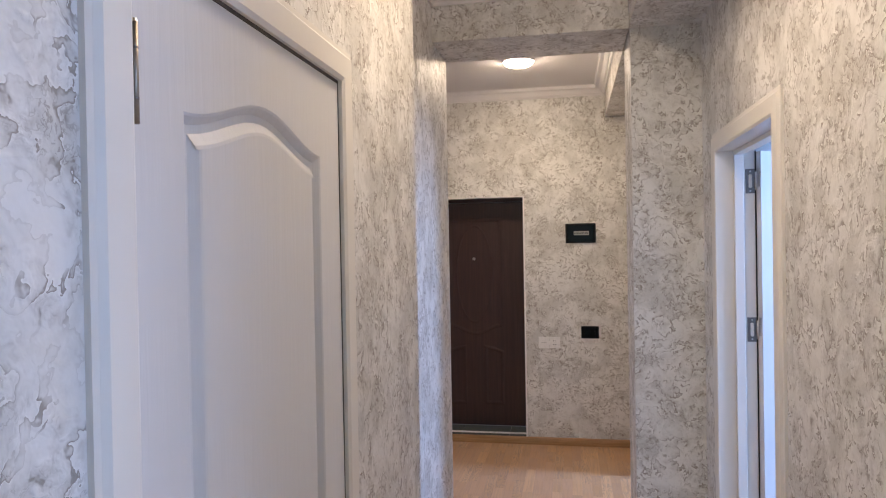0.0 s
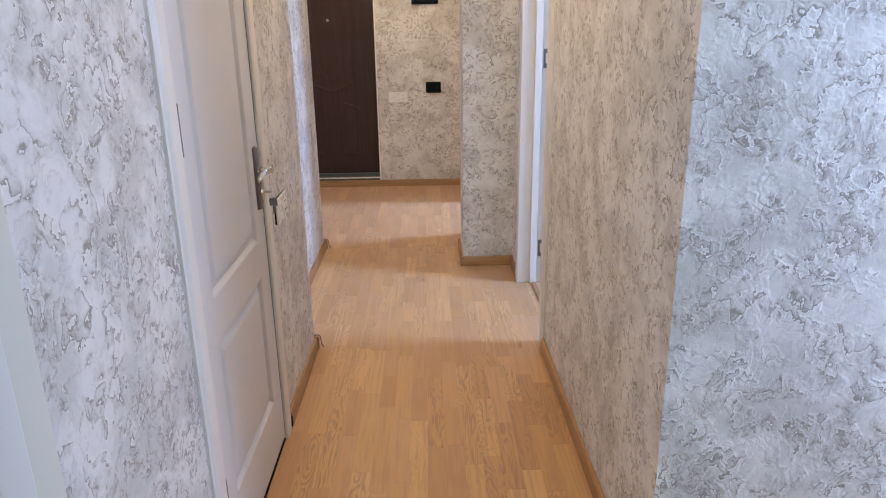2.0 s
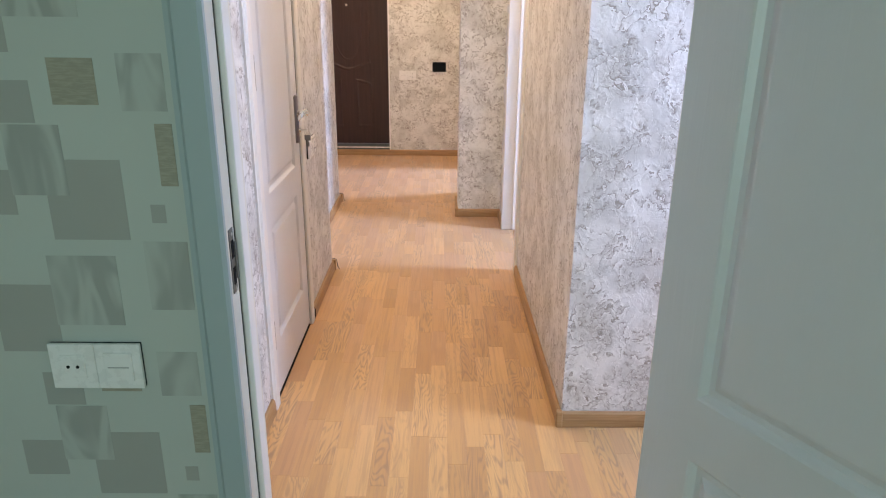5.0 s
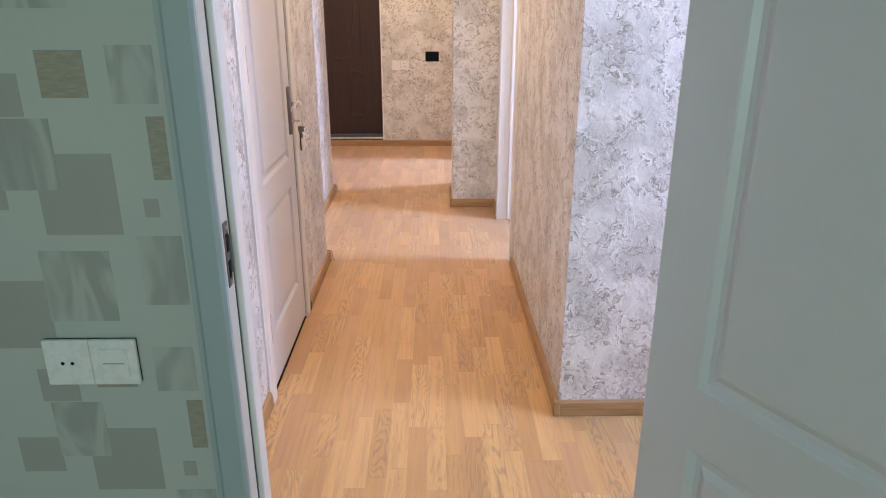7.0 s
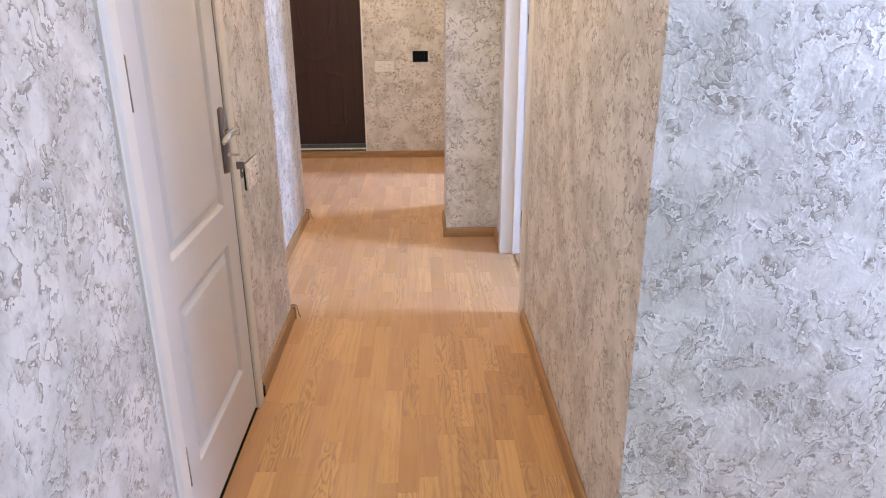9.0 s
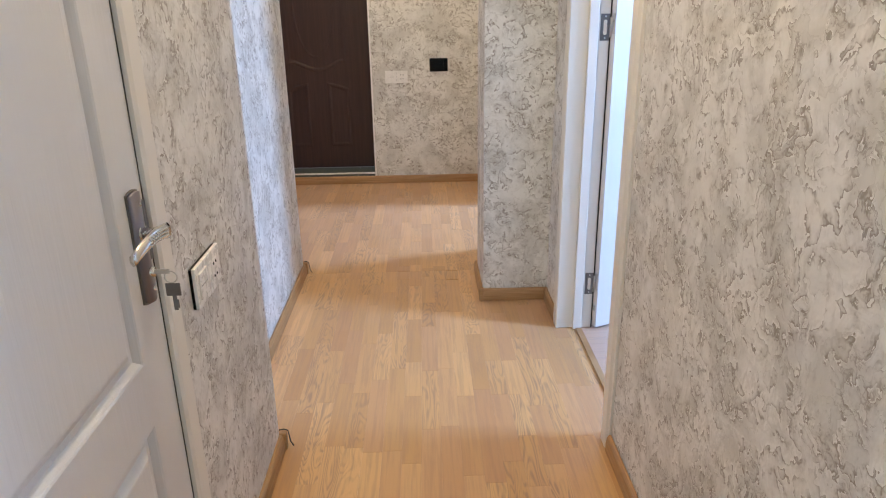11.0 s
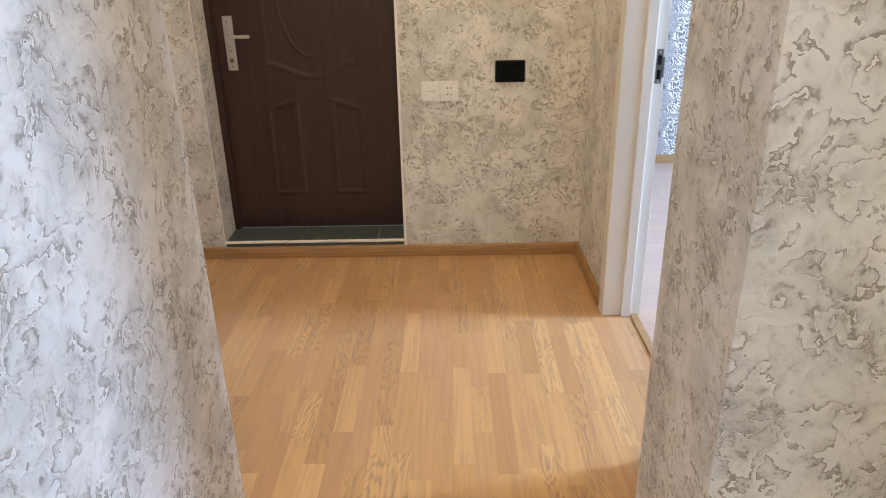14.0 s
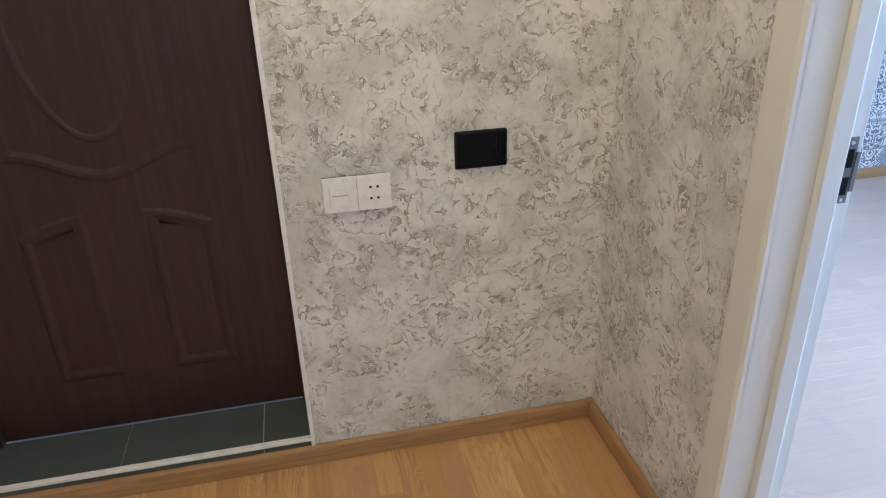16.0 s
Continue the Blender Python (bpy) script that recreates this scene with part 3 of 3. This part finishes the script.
# open white door to the middle room
door = tagged(thing("door_2", "white moulded interior door standing open into a daylit room", "door"), kind="structure")
for bm in casing_frame("x", 2.222, 3.045, 2.032, RIGHT, -1, 0.078):
    part("casing", bm, WHITE_TRIM, door)
jamb_lining(door, "x", 2.222, 3.045, 2.032, RIGHT - 0.002, 0.752)
part("door_stop", boxes((0.668, 0.706, 3.027, 3.045, 0.001, 2.032), bevel=0.003), WHITE_TRIM, door)
part("door_stop", boxes((0.668, 0.706, 2.222, 2.240, 0.001, 2.032), bevel=0.003), WHITE_TRIM, door)
part("door_stop", boxes((0.668, 0.706, 2.240, 3.027, 2.014, 2.032), bevel=0.003), WHITE_TRIM, door)
part("threshold", boxes((0.680, 0.708, 2.240, 3.027, 0.001, 0.008), bevel=0.003), SKIRTING, door, "thin brown threshold strip")
part("seam", boxes((0.7525, 0.7555, 3.039, 3.0445, 0.002, 2.03)), BLACK_GAP, door, "black rubber seal along the hinge side")
OPEN_2 = pose(0.768, 3.014, 0.014, 0, 0, 22.9)
leaf = part("leaf", leaf_bmesh(0.775, 2.01, 0.04), WHITE_DOOR, door, "white moulded leaf standing open")
leaf.matrix_basis = OPEN_2


def flag_hinge(parent, leaf_pose, x, y, z):
    bm = box(bmesh.new(), x - 0.036, x, y - 0.0025, y, z, z + 0.100)
    plate = part("hinge", bm, DARK_STEEL, parent, "dark steel hinge plate with slot")
    part("hinge_slot", boxes((x - 0.025, x - 0.012, y - 0.004, y - 0.002, z + 0.022, z + 0.078), bevel=0.004), WHITE_TRIM, plate)
    for k in (0.010, 0.090):
        part("screw", rod(bmesh.new(), (x - 0.018, y - 0.0045, z + k), (x - 0.018, y - 0.002, z + k), 0.0035), STEEL, plate)
    part("hinge_pin", rod(bmesh.new(), (x + 0.003, y - 0.006, z + 0.012), (x + 0.003, y - 0.006, z + 0.088), 0.005), STEEL, plate, "", True)
    bm = box(bmesh.new(), -0.0025, 0.0, 0.003, 0.034, z + 0.012, z + 0.088)
    bmesh.ops.transform(bm, matrix=leaf_pose, verts=bm.verts)
    part("hinge_flap", bm, STEEL, plate)


for z in (0.165, 1.245, 1.855):
    flag_hinge(door, OPEN_2, 0.752, 3.045, z)
bm = box(bmesh.new(), -0.002, 0.0, 0.012, 0.028, 0.075, 0.100)
bmesh.ops.transform(bm, matrix=OPEN_2, verts=bm.verts)
part("edge_plug", bm, GREY_PLASTIC, door)


def strike_plate(parent, m):
    """Steel strike plate with two pockets, built in x-z facing -y."""
    bm = box(bmesh.new(), -0.012, 0.012, -0.002, 0.001, -0.062, 0.062, 0.0008)
    bmesh.ops.transform(bm, matrix=m, verts=bm.verts)
    plate = part("strike_plate", bm, DARK_STEEL, parent, "steel strike plate")
    for z0, z1 in ((-0.046, -0.012), (0.006, 0.040)):
        bm = box(bmesh.new(), -0.007, 0.007, -0.0028, -0.001, z0, z1)
        bmesh.ops.transform(bm, matrix=m, verts=bm.verts)
        part("pocket", bm, BLACK_GAP, plate)
    bm = box(bmesh.new(), 0.011, 0.020, -0.0045, -0.001, -0.040, 0.034, 0.001)
    bmesh.ops.transform(bm, matrix=m, verts=bm.verts)
    part("lip", bm, DARK_STEEL, plate)
    for z in (-0.055, 0.052):
        bm = rod(bmesh.new(), (0, -0.0035, z), (0, -0.001, z), 0.0035)
        bmesh.ops.transform(bm, matrix=m, verts=bm.verts)
        part("screw", bm, STEEL, plate)


# doorway to the far room
door = tagged(thing("door_3", "white cased doorway to a daylit room, door swung out of sight", "doorway"), kind="structure")
for bm in casing_frame("x", 4.150, 5.050, 2.032, 0.51, -1):
    part("casing", bm, WHITE_TRIM, door)
jamb_lining(door, "x", 4.150, 5.050, 2.032, 0.508, 0.656)
part("door_stop", boxes((0.572, 0.612, 5.030, 5.050, 0.001, 2.032), bevel=0.003), WHITE_TRIM, door)
part("threshold", boxes((0.613, 0.645, 4.150, 5.050, 0.001, 0.008), bevel=0.003), SKIRTING, door, "thin brown threshold strip")
strike_plate(door, pose(0.634, 5.050, 1.035, 0, 0, 0))

# kitchen doorway
door = tagged(thing("door_4", "white moulded kitchen door standing open, cased on the green wall", "door"), kind="structure")
for bm in casing_frame("y", -0.233, 0.615, 2.045, -0.452, -1, 0.065):
    part("casing", bm, TEAL_TRIM, door, "blue-green painted casing")
jamb_lining(door, "y", -0.233, 0.615, 2.045, -0.454, -0.310, paint=HALL_LIT_CREAM)
part("door_stop", boxes((-0.233, -0.219, -0.405, -0.365, 0.001, 2.045), bevel=0.003), WHITE_TRIM, door)
part("door_stop", boxes((0.607, 0.615, -0.405, -0.365, 0.001, 2.045), bevel=0.003), WHITE_TRIM, door)
strike_plate(door, pose(-0.233, -0.432, 1.016, 0, 0, 90))
part("seam", boxes((-0.2335, -0.2315, -0.4085, -0.4055, 0.002, 2.044)), SEAL_GAP_BROWN, door, "dark rubber seal in the rebate")
OPEN_4 = pose(0.556, -0.468, 0.014, 0, 0, -62)
leaf = part("leaf", leaf_bmesh(0.775, 2.01, 0.04), WHITE_DOOR, door, "white moulded leaf standing open")
leaf.matrix_basis = OPEN_4
# added band: the leaf edge coloured as lit from the hall
bm = box(bmesh.new(), -0.0015, -0.0002, 0.0005, 0.0395, 0.0, 2.01)
bmesh.ops.transform(bm, matrix=OPEN_4, verts=bm.verts)
part("edge_band", bm, HALL_LIT_CREAM, door, "leaf edge band in cream for the hall's light")

# front door
door = tagged(thing("door_5", "dark brown embossed steel front door with steel lever handle", "front door"), kind="structure")
part("frame", boxes((-1.308, -1.277, 5.91, 5.99, 0.088, 2.045), (-0.398, -0.376, 5.91, 5.99, 0.088, 2.045), (-1.277, -0.398, 5.91, 5.99, 2.015, 2.045), bevel=0.003), BROWN, door, "dark brown steel frame")
X0, X1 = -1.277, -0.398


def arch_low(x0, x1, z0, z1, dip, steps=10):
    """Lower panel whose top slopes in an easy curve."""
    top = [(x1 + (x0 - x1) * i / steps, z1 + dip * math.sin(math.pi / 2 * (1 - i / steps))) for i in range(steps + 1)]
    return [(x0, z0), (x1, z0)] + top


def wave_bottom(x0, x1, z0, z_top, dip, steps=20):
    low = [(x0 + (x1 - x0) * i / steps, z0 - dip * (0.5 - 0.5 * math.cos(2 * math.pi * i / steps))) for i in range(steps + 1)]
    return low + [(x1, z_top), (x0, z_top)]


STEEL_MOULD = [(0.0, 0.0), (0.010, 0.0035), (0.020, 0.0035), (0.034, -0.001), (0.040, -0.001)]
bm = bmesh.new()
panels = [wave_bottom(-1.055, -0.585, 0.94, 1.88, 0.072), arch_low(-1.075, -0.90, 0.27, 0.735, 0.05), [(-0.575 - (x + 1.075), z) for x, z in arch_low(-1.075, -0.90, 0.27, 0.735, 0.05)][::-1]]
front = panelled_face(bm, [(X0, 0.092), (X1, 0.092), (X1, 2.012), (X0, 2.012)], panels, lambda u, v, d: Vector((u, 5.935 - d, v)), STEEL_MOULD)
back = [bm.verts.new((v.co.x, 6.02, v.co.z)) for v in front]
for i in range(4):
    bm.faces.new((front[i], front[(i + 1) % 4], back[(i + 1) % 4], back[i]))
bm.faces.new(back)
leaf = part("leaf", bm, BROWN, door, "dark brown woodgrain steel leaf with embossed panels")
bm = bmesh.new()
rows = []
for i in range(64):
    a = 2 * math.pi * i / 64
    ring = []
    for off, dep in ((-0.016, -0.004), (-0.006, 0.004), (0.006, 0.004), (0.016, -0.004)):
        ring.append(bm.verts.new((-0.825 + (0.155 + off) * math.cos(a), 5.936 - dep, 1.40 + (0.415 + off) * math.sin(a))))
    rows.append(ring)
for i in range(64):
    for j in range(3):
        bm.faces.new((rows[i][j], rows[(i + 1) % 64][j], rows[(i + 1) % 64][j + 1], rows[i][j + 1]))
part("oval_moulding", bm, BROWN, leaf, "", True)
plate = part("handle_plate", boxes((-1.232, -1.184, 5.924, 5.936, 0.925, 1.183), bevel=0.004), STEEL, door, "brushed steel lock plate")
bm = rod(bmesh.new(), (-1.207, 5.926, 1.088), (-1.207, 5.885, 1.088), 0.010)
box(bm, -1.214, -1.097, 5.880, 5.894, 1.080, 1.097, 0.004)
part("lever", bm, STEEL, door, "steel lever")
part("keyhole", rod(bmesh.new(), (-1.208, 5.927, 0.975), (-1.208, 5.921, 0.975), 0.011), DARK_STEEL, plate, "", True)
for z in (0.945, 1.02, 1.155):
    part("screw", rod(bmesh.new(), (-1.209, 5.926, z), (-1.209, 5.9225, z), 0.004), DARK_STEEL, plate)
lock = part("deadbolt", rod(bmesh.new(), (-1.207, 5.936, 1.28), (-1.207, 5.920, 1.28), 0.030, 0.026, 28), STEEL, door, "round steel deadbolt rose", True)
part("lock_cylinder", rod(bmesh.new(), (-1.207, 5.922, 1.28), (-1.207, 5.914, 1.28), 0.010), DARK_STEEL, lock, "", True)
part("peephole", rod(bmesh.new(), (-0.825, 5.937, 1.53), (-0.825, 5.925, 1.53), 0.013), STEEL, door, "small round peephole", True)
for s in ((-0.384, -0.372, 5.722, 5.732, 0.055, 2.05), (-1.311, -1.306, 5.727, 5.732, 0.055, 2.05), (-1.306, -0.384, 5.724, 5.732, 2.040, 2.05)):
    part("corner_trim", boxes(s, bevel=0.002), WHITE_PLASTIC, door, "white plastic corner strip")

step = tagged(thing("threshold_step", "raised doorstep in dark green-grey tiles with white edge strip", "doorstep"), kind="structure")
part("step_base", boxes((-1.306, -0.378, 5.745, 5.93, 0.0, 0.080)), GROUT, step)
for x0, x1 in ((-1.306, -0.922), (-0.918, -0.524), (-0.520, -0.378)):
    part("tile", boxes((x0, x1, 5.738, 5.932, 0.080, 0.088), bevel=0.0015), SLATE, step)
    part("tile", boxes((x0, x1, 5.727, 5.745, 0.050, 0.079), bevel=0.001), SLATE, step)
part("edge_strip", boxes((-1.306, -0.378, 5.722, 5.740, 0.080, 0.091), bevel=0.002), WHITE_PLASTIC, step, "white plastic edge strip")


# ---- fittings on the walls ----
def switch_socket(name, m, label, pins, socket_first=False):
    """Two 86 mm modules side by side: one rocker, one outlet. Built in x-z, facing -y, centre at the origin."""
    ob = thing(name, label, "switch and socket", m)
    # back box, its black also standing in for the shadow gap behind the plates
    part("back_box", box(bmesh.new(), -0.0855, 0.0855, -0.006, 0.001, -0.0455, 0.0455), BLACK_SATIN, ob)
    s = -1 if socket_first else 1
    for side in (-1, 1):
        c = side * 0.0435
        plate = part("plate", box(bmesh.new(), c - 0.0432, c + 0.0432, -0.014, -0.006, -0.047, 0.047, 0.0018), WHITE_PLASTIC, ob)
        if side == -s:
            rocker = part("rocker", box(bmesh.new(), c - 0.027, c + 0.027, -0.0175, -0.012, -0.030, 0.030, 0.002), WHITE_PLASTIC, ob)
            part("rocker_line", box(bmesh.new(), c - 0.020, c + 0.020, -0.0182, -0.017, -0.001, 0.0012), GREY_PLASTIC, rocker)
        else:
            outlet = part("outlet", box(bmesh.new(), c - 0.024, c + 0.024, -0.0155, -0.012, -0.024, 0.024, 0.002), WHITE_PLASTIC, ob)
            for x, z in pins:
                part("pin_hole", rod(bmesh.new(), (c + x, -0.0165, z), (c + x, -0.014, z), 0.0034, None, 10), BLACK_GAP, outlet)
    return ob


FOUR = ((-0.009, 0.015), (0.009, 0.015), (-0.009, -0.015), (0.009, -0.015))
switch_socket("switch_socket", pose(-0.184, 5.73, 0.8425), "white plastic switch and socket beside the front door", FOUR)
switch_socket("switch_socket", pose(LEFT, 1.702, 0.835, 0, 0, 90), "white plastic switch and socket beside the white door", FOUR)
switch_socket("switch_socket", pose(-0.5005, -0.452, 0.812), "white plastic socket and switch on the green kitchen wallpaper", ((-0.009, 0), (0.009, 0)), True)

ob = thing("black_switch", "black gloss plastic wall switch beside the white socket", "wall switch", pose(0.144, 5.73, 0.9275))
part("plate", box(bmesh.new(), -0.070, 0.070, -0.012, 0.001, -0.050, 0.050, 0.005), BLACK_SATIN, ob)
part("rocker", box(bmesh.new(), -0.064, 0.038, -0.015, -0.010, -0.044, 0.044, 0.002), BLACK_GLOSS, ob)
part("side_key", box(bmesh.new(), 0.042, 0.064, -0.017, -0.010, -0.044, 0.044, 0.004), BLACK_GLOSS, ob)

ob = thing("fuse_box", "black plastic consumer unit with a clear breaker window", "fuse box", pose(0.080, 5.73, 1.733))
body = part("body", box(bmesh.new(), -0.120, 0.120, -0.016, 0.001, -0.079, 0.079, 0.006), BLACK_SATIN, ob)
part("lid", box(bmesh.new(), -0.106, 0.106, -0.022, -0.014, -0.066, 0.066, 0.005), BLACK_GLOSS, ob)
part("window", box(bmesh.new(), -0.060, 0.072, -0.024, -0.020, -0.024, 0.024, 0.001), BLACK_GLOSS, ob, "dark breaker window")
for i in range(6):
    part("breaker", box(bmesh.new(), -0.054 + i * 0.0205, -0.0365 + i * 0.0205, -0.030, -0.022, -0.016, 0.016, 0.001), GREY_PLASTIC, ob)
    part("breaker_toggle", box(bmesh.new(), -0.050 + i * 0.0205, -0.0405 + i * 0.0205, -0.034, -0.029, -0.007, 0.004), BLACK_SATIN, ob)


def ceiling_lamp(x, y, label, r):
    ob = thing("ceiling_lamp", label, "ceiling lamp", pose(x, y, H), "ceiling lamps")
    part("base_ring", rod(bmesh.new(), (0, 0, 0), (0, 0, -0.018), r + 0.012, r + 0.006, 40), CORNICE, ob)
    bm = bmesh.new()
    bmesh.ops.create_uvsphere(bm, u_segments=36, v_segments=16, radius=1.0, matrix=Matrix.Translation((0, 0, -0.018)) @ Matrix.Diagonal((r, r, 0.032, 1)))
    bmesh.ops.delete(bm, geom=[v for v in bm.verts if v.co.z > -0.016], context="VERTS")
    part("diffuser", bm, LAMP_GLOW, ob, "lit opal diffuser", True)


ceiling_lamp(-0.33, 4.76, "round flush ceiling lamp, lit, on the entry ceiling", 0.100)
ceiling_lamp(-0.10, 1.75, "round flush ceiling lamp, lit, on the hall ceiling", 0.098)

ob = thing("floor_chip", "small white paint chip lying on the pale laminate", "chip", pose(1.02, 5.72, 0.0))
part("flake", box(bmesh.new(), -0.006, 0.006, -0.004, 0.004, 0.0, 0.004, 0.001), WHITE_PLASTIC, ob)
ob = thing("skirting_offcut", "dark torn end of skirting beside the door casing", "skirting end", pose(LEFT + 0.008, 1.534, 0.0))
part("torn_end", box(bmesh.new(), -0.008, 0.008, -0.007, 0.010, 0.001, 0.045, 0.003), BLACK_GAP, ob)



def tube(points, radius, sides=6):
    bm = bmesh.new()
    pts = [Vector(p) for p in points]
    rings = []
    for i, p in enumerate(pts):
        d = (pts[min(i + 1, len(pts) - 1)] - pts[max(i - 1, 0)]).normalized()
        m = d.to_track_quat("Z", "Y").to_matrix()
        rings.append([bm.verts.new(p + m @ Vector((radius * math.cos(2 * math.pi * k / sides), radius * math.sin(2 * math.pi * k / sides), 0))) for k in range(sides)])
    for p, q in zip(rings, rings[1:]):
        for k in range(sides):
            bm.faces.new((p[k], p[(k + 1) % sides], q[(k + 1) % sides], q[k]))
    bm.faces.new(rings[0])
    bm.faces.new(rings[-1][::-1])
    return bm


for x, y in ((LEFT, 2.216), (-0.653, 3.783)):
    ob = thing("loose_cable_end", "short dark cable end bent over the skirting corner", "cable", pose(x, y, 0.0), "loose cable ends")
    part("cable", tube(((-0.004, 0.004, 0.0665), (0.012, 0.005, 0.069), (0.024, 0.008, 0.062), (0.027, 0.009, 0.040), (0.030, 0.008, 0.018), (0.040, 0.004, 0.004)), 0.0022), SEAL_GAP_BROWN, ob, "", True)

# ---- kitchen wallpaper print ----
paper = tagged(thing("wallpaper_print", "printed satin, grey and khaki squares on pale green wallpaper", "wallpaper print"), kind="structure")
PRINTS = (
    ("khaki", -0.504, -0.427, 1.302, 1.379),
    ("satin", -0.389, -0.312, 1.292, 1.387),
    ("khaki", -0.338, -0.308, 1.162, 1.271),
    ("satin", -0.601, -0.502, 1.144, 1.268),
    ("grey", -0.542, -0.406, 1.062, 1.208),
    ("satin", -0.565, -0.439, 0.893, 1.031),
    ("satin", -0.385, -0.305, 0.925, 1.059),
    ("grey", -0.363, -0.337, 1.094, 1.128),
    ("grey", -0.614, -0.540, 1.271, 1.342),
    ("grey", -0.677, -0.563, 0.837, 0.974),
    ("grey", -0.682, -0.599, 1.108, 1.189))
INK = {"khaki": KHAKI, "satin": SILK, "grey": GREY_PRINT}
order = {"grey": 0, "satin": 1, "khaki": 2}
ink_mesh = {}
for i, (ink, x0, x1, z0, z1) in enumerate(PRINTS):
    d = 0.0006 + 0.0005 * order[ink]
    for kx in range(-2, 1):
        for kz in range(-2, 4):
            a0, a1, b0, b1 = x0 + kx * 0.53, x1 + kx * 0.53, z0 + kz * 0.55, z1 + kz * 0.55
            if b0 < 0 or b1 > H or a0 < -1.8 or a1 > -0.296:
                continue
            if i not in ink_mesh:
                w, h = (x1 - x0) / 2, (z1 - z0) / 2
                ink_mesh[i] = mesh_of("printed_square", box(bmesh.new(), -w, w, -d, 0.0, -h, h), INK[ink])
            ob = new("printed_square", ink_mesh[i])
            ob.location = ((a0 + a1) / 2, -0.452, (b0 + b1) / 2)
            ob.parent = paper

# ---- floors ----
floor = structure("floor", boxes((-2.84, 3.72, -4.12, 7.52, -0.12, -0.012)), GROUT, "oak laminate strip floor", "floor")
STRIP = 0.0655
strip_mesh = {}


def strip(w, l):
    """One laminate strip, long side along y, top at z 0 with eased edges."""
    key = (round(w, 3), round(l, 2))
    if key not in strip_mesh:
        bm = bmesh.new()
        e, g = 0.0004, 0.00005
        hw, hl = w / 2 - g, l / 2 - g
        low = [bm.verts.new((sx * hw, sy * hl, -0.011)) for sx, sy in ((-1, -1), (1, -1), (1, 1), (-1, 1))]
        mid = [bm.verts.new((sx * hw, sy * hl, -0.0003)) for sx, sy in ((-1, -1), (1, -1), (1, 1), (-1, 1))]
        top = [bm.verts.new((sx * (hw - e), sy * (hl - e), 0)) for sx, sy in ((-1, -1), (1, -1), (1, 1), (-1, 1))]
        for a, b in ((low, mid), (mid, top)):
            for i in range(4):
                bm.faces.new((a[i], a[(i + 1) % 4], b[(i + 1) % 4], b[i]))
        bm.faces.new(top)
        strip_mesh[key] = mesh_of("plank", bm, OAK_Y)
    return strip_mesh[key]


def strips(x0, x1, y0, y1, rng, origin):
    """Strips of a rectangle: (x, y, width, length)."""
    out = []
    i0 = math.floor((x0 - origin) / STRIP)
    x = origin + i0 * STRIP
    while x < x1 - 0.004:
        a, b = max(x, x0), min(x + STRIP, x1)
        if b - a > 0.004:
            y = y0 - rng.uniform(0, 0.45)
            while y < y1 - 0.01:
                l = rng.choice((0.26, 0.34, 0.40, 0.40, 0.46, 0.54))
                c, d = max(y, y0), min(y + l, y1)
                if d - c > 0.01:
                    out.append(((a + b) / 2, (c + d) / 2, b - a, d - c))
                y += l
        x += STRIP
    return out


rng = random.Random(7)
field = strips(-0.655, 0.694, -0.45, 3.775, rng, -0.47) + strips(0.694, 2.6, -0.33, 0.587, rng, -0.47) + strips(-2.7, 0.629, 3.775, 5.73, rng, -0.47)
field.sort(key=lambda s: abs(s[0] - 0.05) * 2 + (0.0 if 0.0 < s[1] < 5.7 else 3.0))
for x, y, w, l in field[:300]:
    ob = new("plank", strip(w, l))
    ob.location = (x, y, 0)
    ob.parent = floor


def joined_strips(name, cells, material, turned=False, z=0.0):
    verts, faces = [], []
    for x, y, w, l in cells:
        k = len(verts)
        for e, dz in ((0.00005, -0.011), (0.00005, -0.0003), (0.0004, 0.0)):
            for sx, sy in ((-1, -1), (1, -1), (1, 1), (-1, 1)):
                px, py = x + sx * (w / 2 - e), y + sy * (l / 2 - e)
                verts.append((py, px, z + dz) if turned else (px, py, z + dz))
        for a in (0, 4):
            for i in range(4):
                f = (k + a + i, k + a + (i + 1) % 4, k + a + 4 + (i + 1) % 4, k + a + 4 + i)
                faces.append(f[::-1] if turned else f)
        f = (k + 8, k + 9, k + 10, k + 11)
        faces.append(f[::-1] if turned else f)
    me = bpy.data.meshes.new(name)
    me.from_pydata(verts, [], faces)
    me.materials.append(material)
    ob = tagged(new(name, me), kind="stuff")
    ob.parent = floor
    return ob


joined_strips("far_planks", field[300:], OAK_Y_FAR)
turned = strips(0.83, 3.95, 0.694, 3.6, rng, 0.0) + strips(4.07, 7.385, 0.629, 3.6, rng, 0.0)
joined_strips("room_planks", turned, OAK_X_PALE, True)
joined_strips("kitchen_planks", strips(-1.8, 2.6, -4.0, -0.45, rng, 0.0), OAK_Y_FAR)
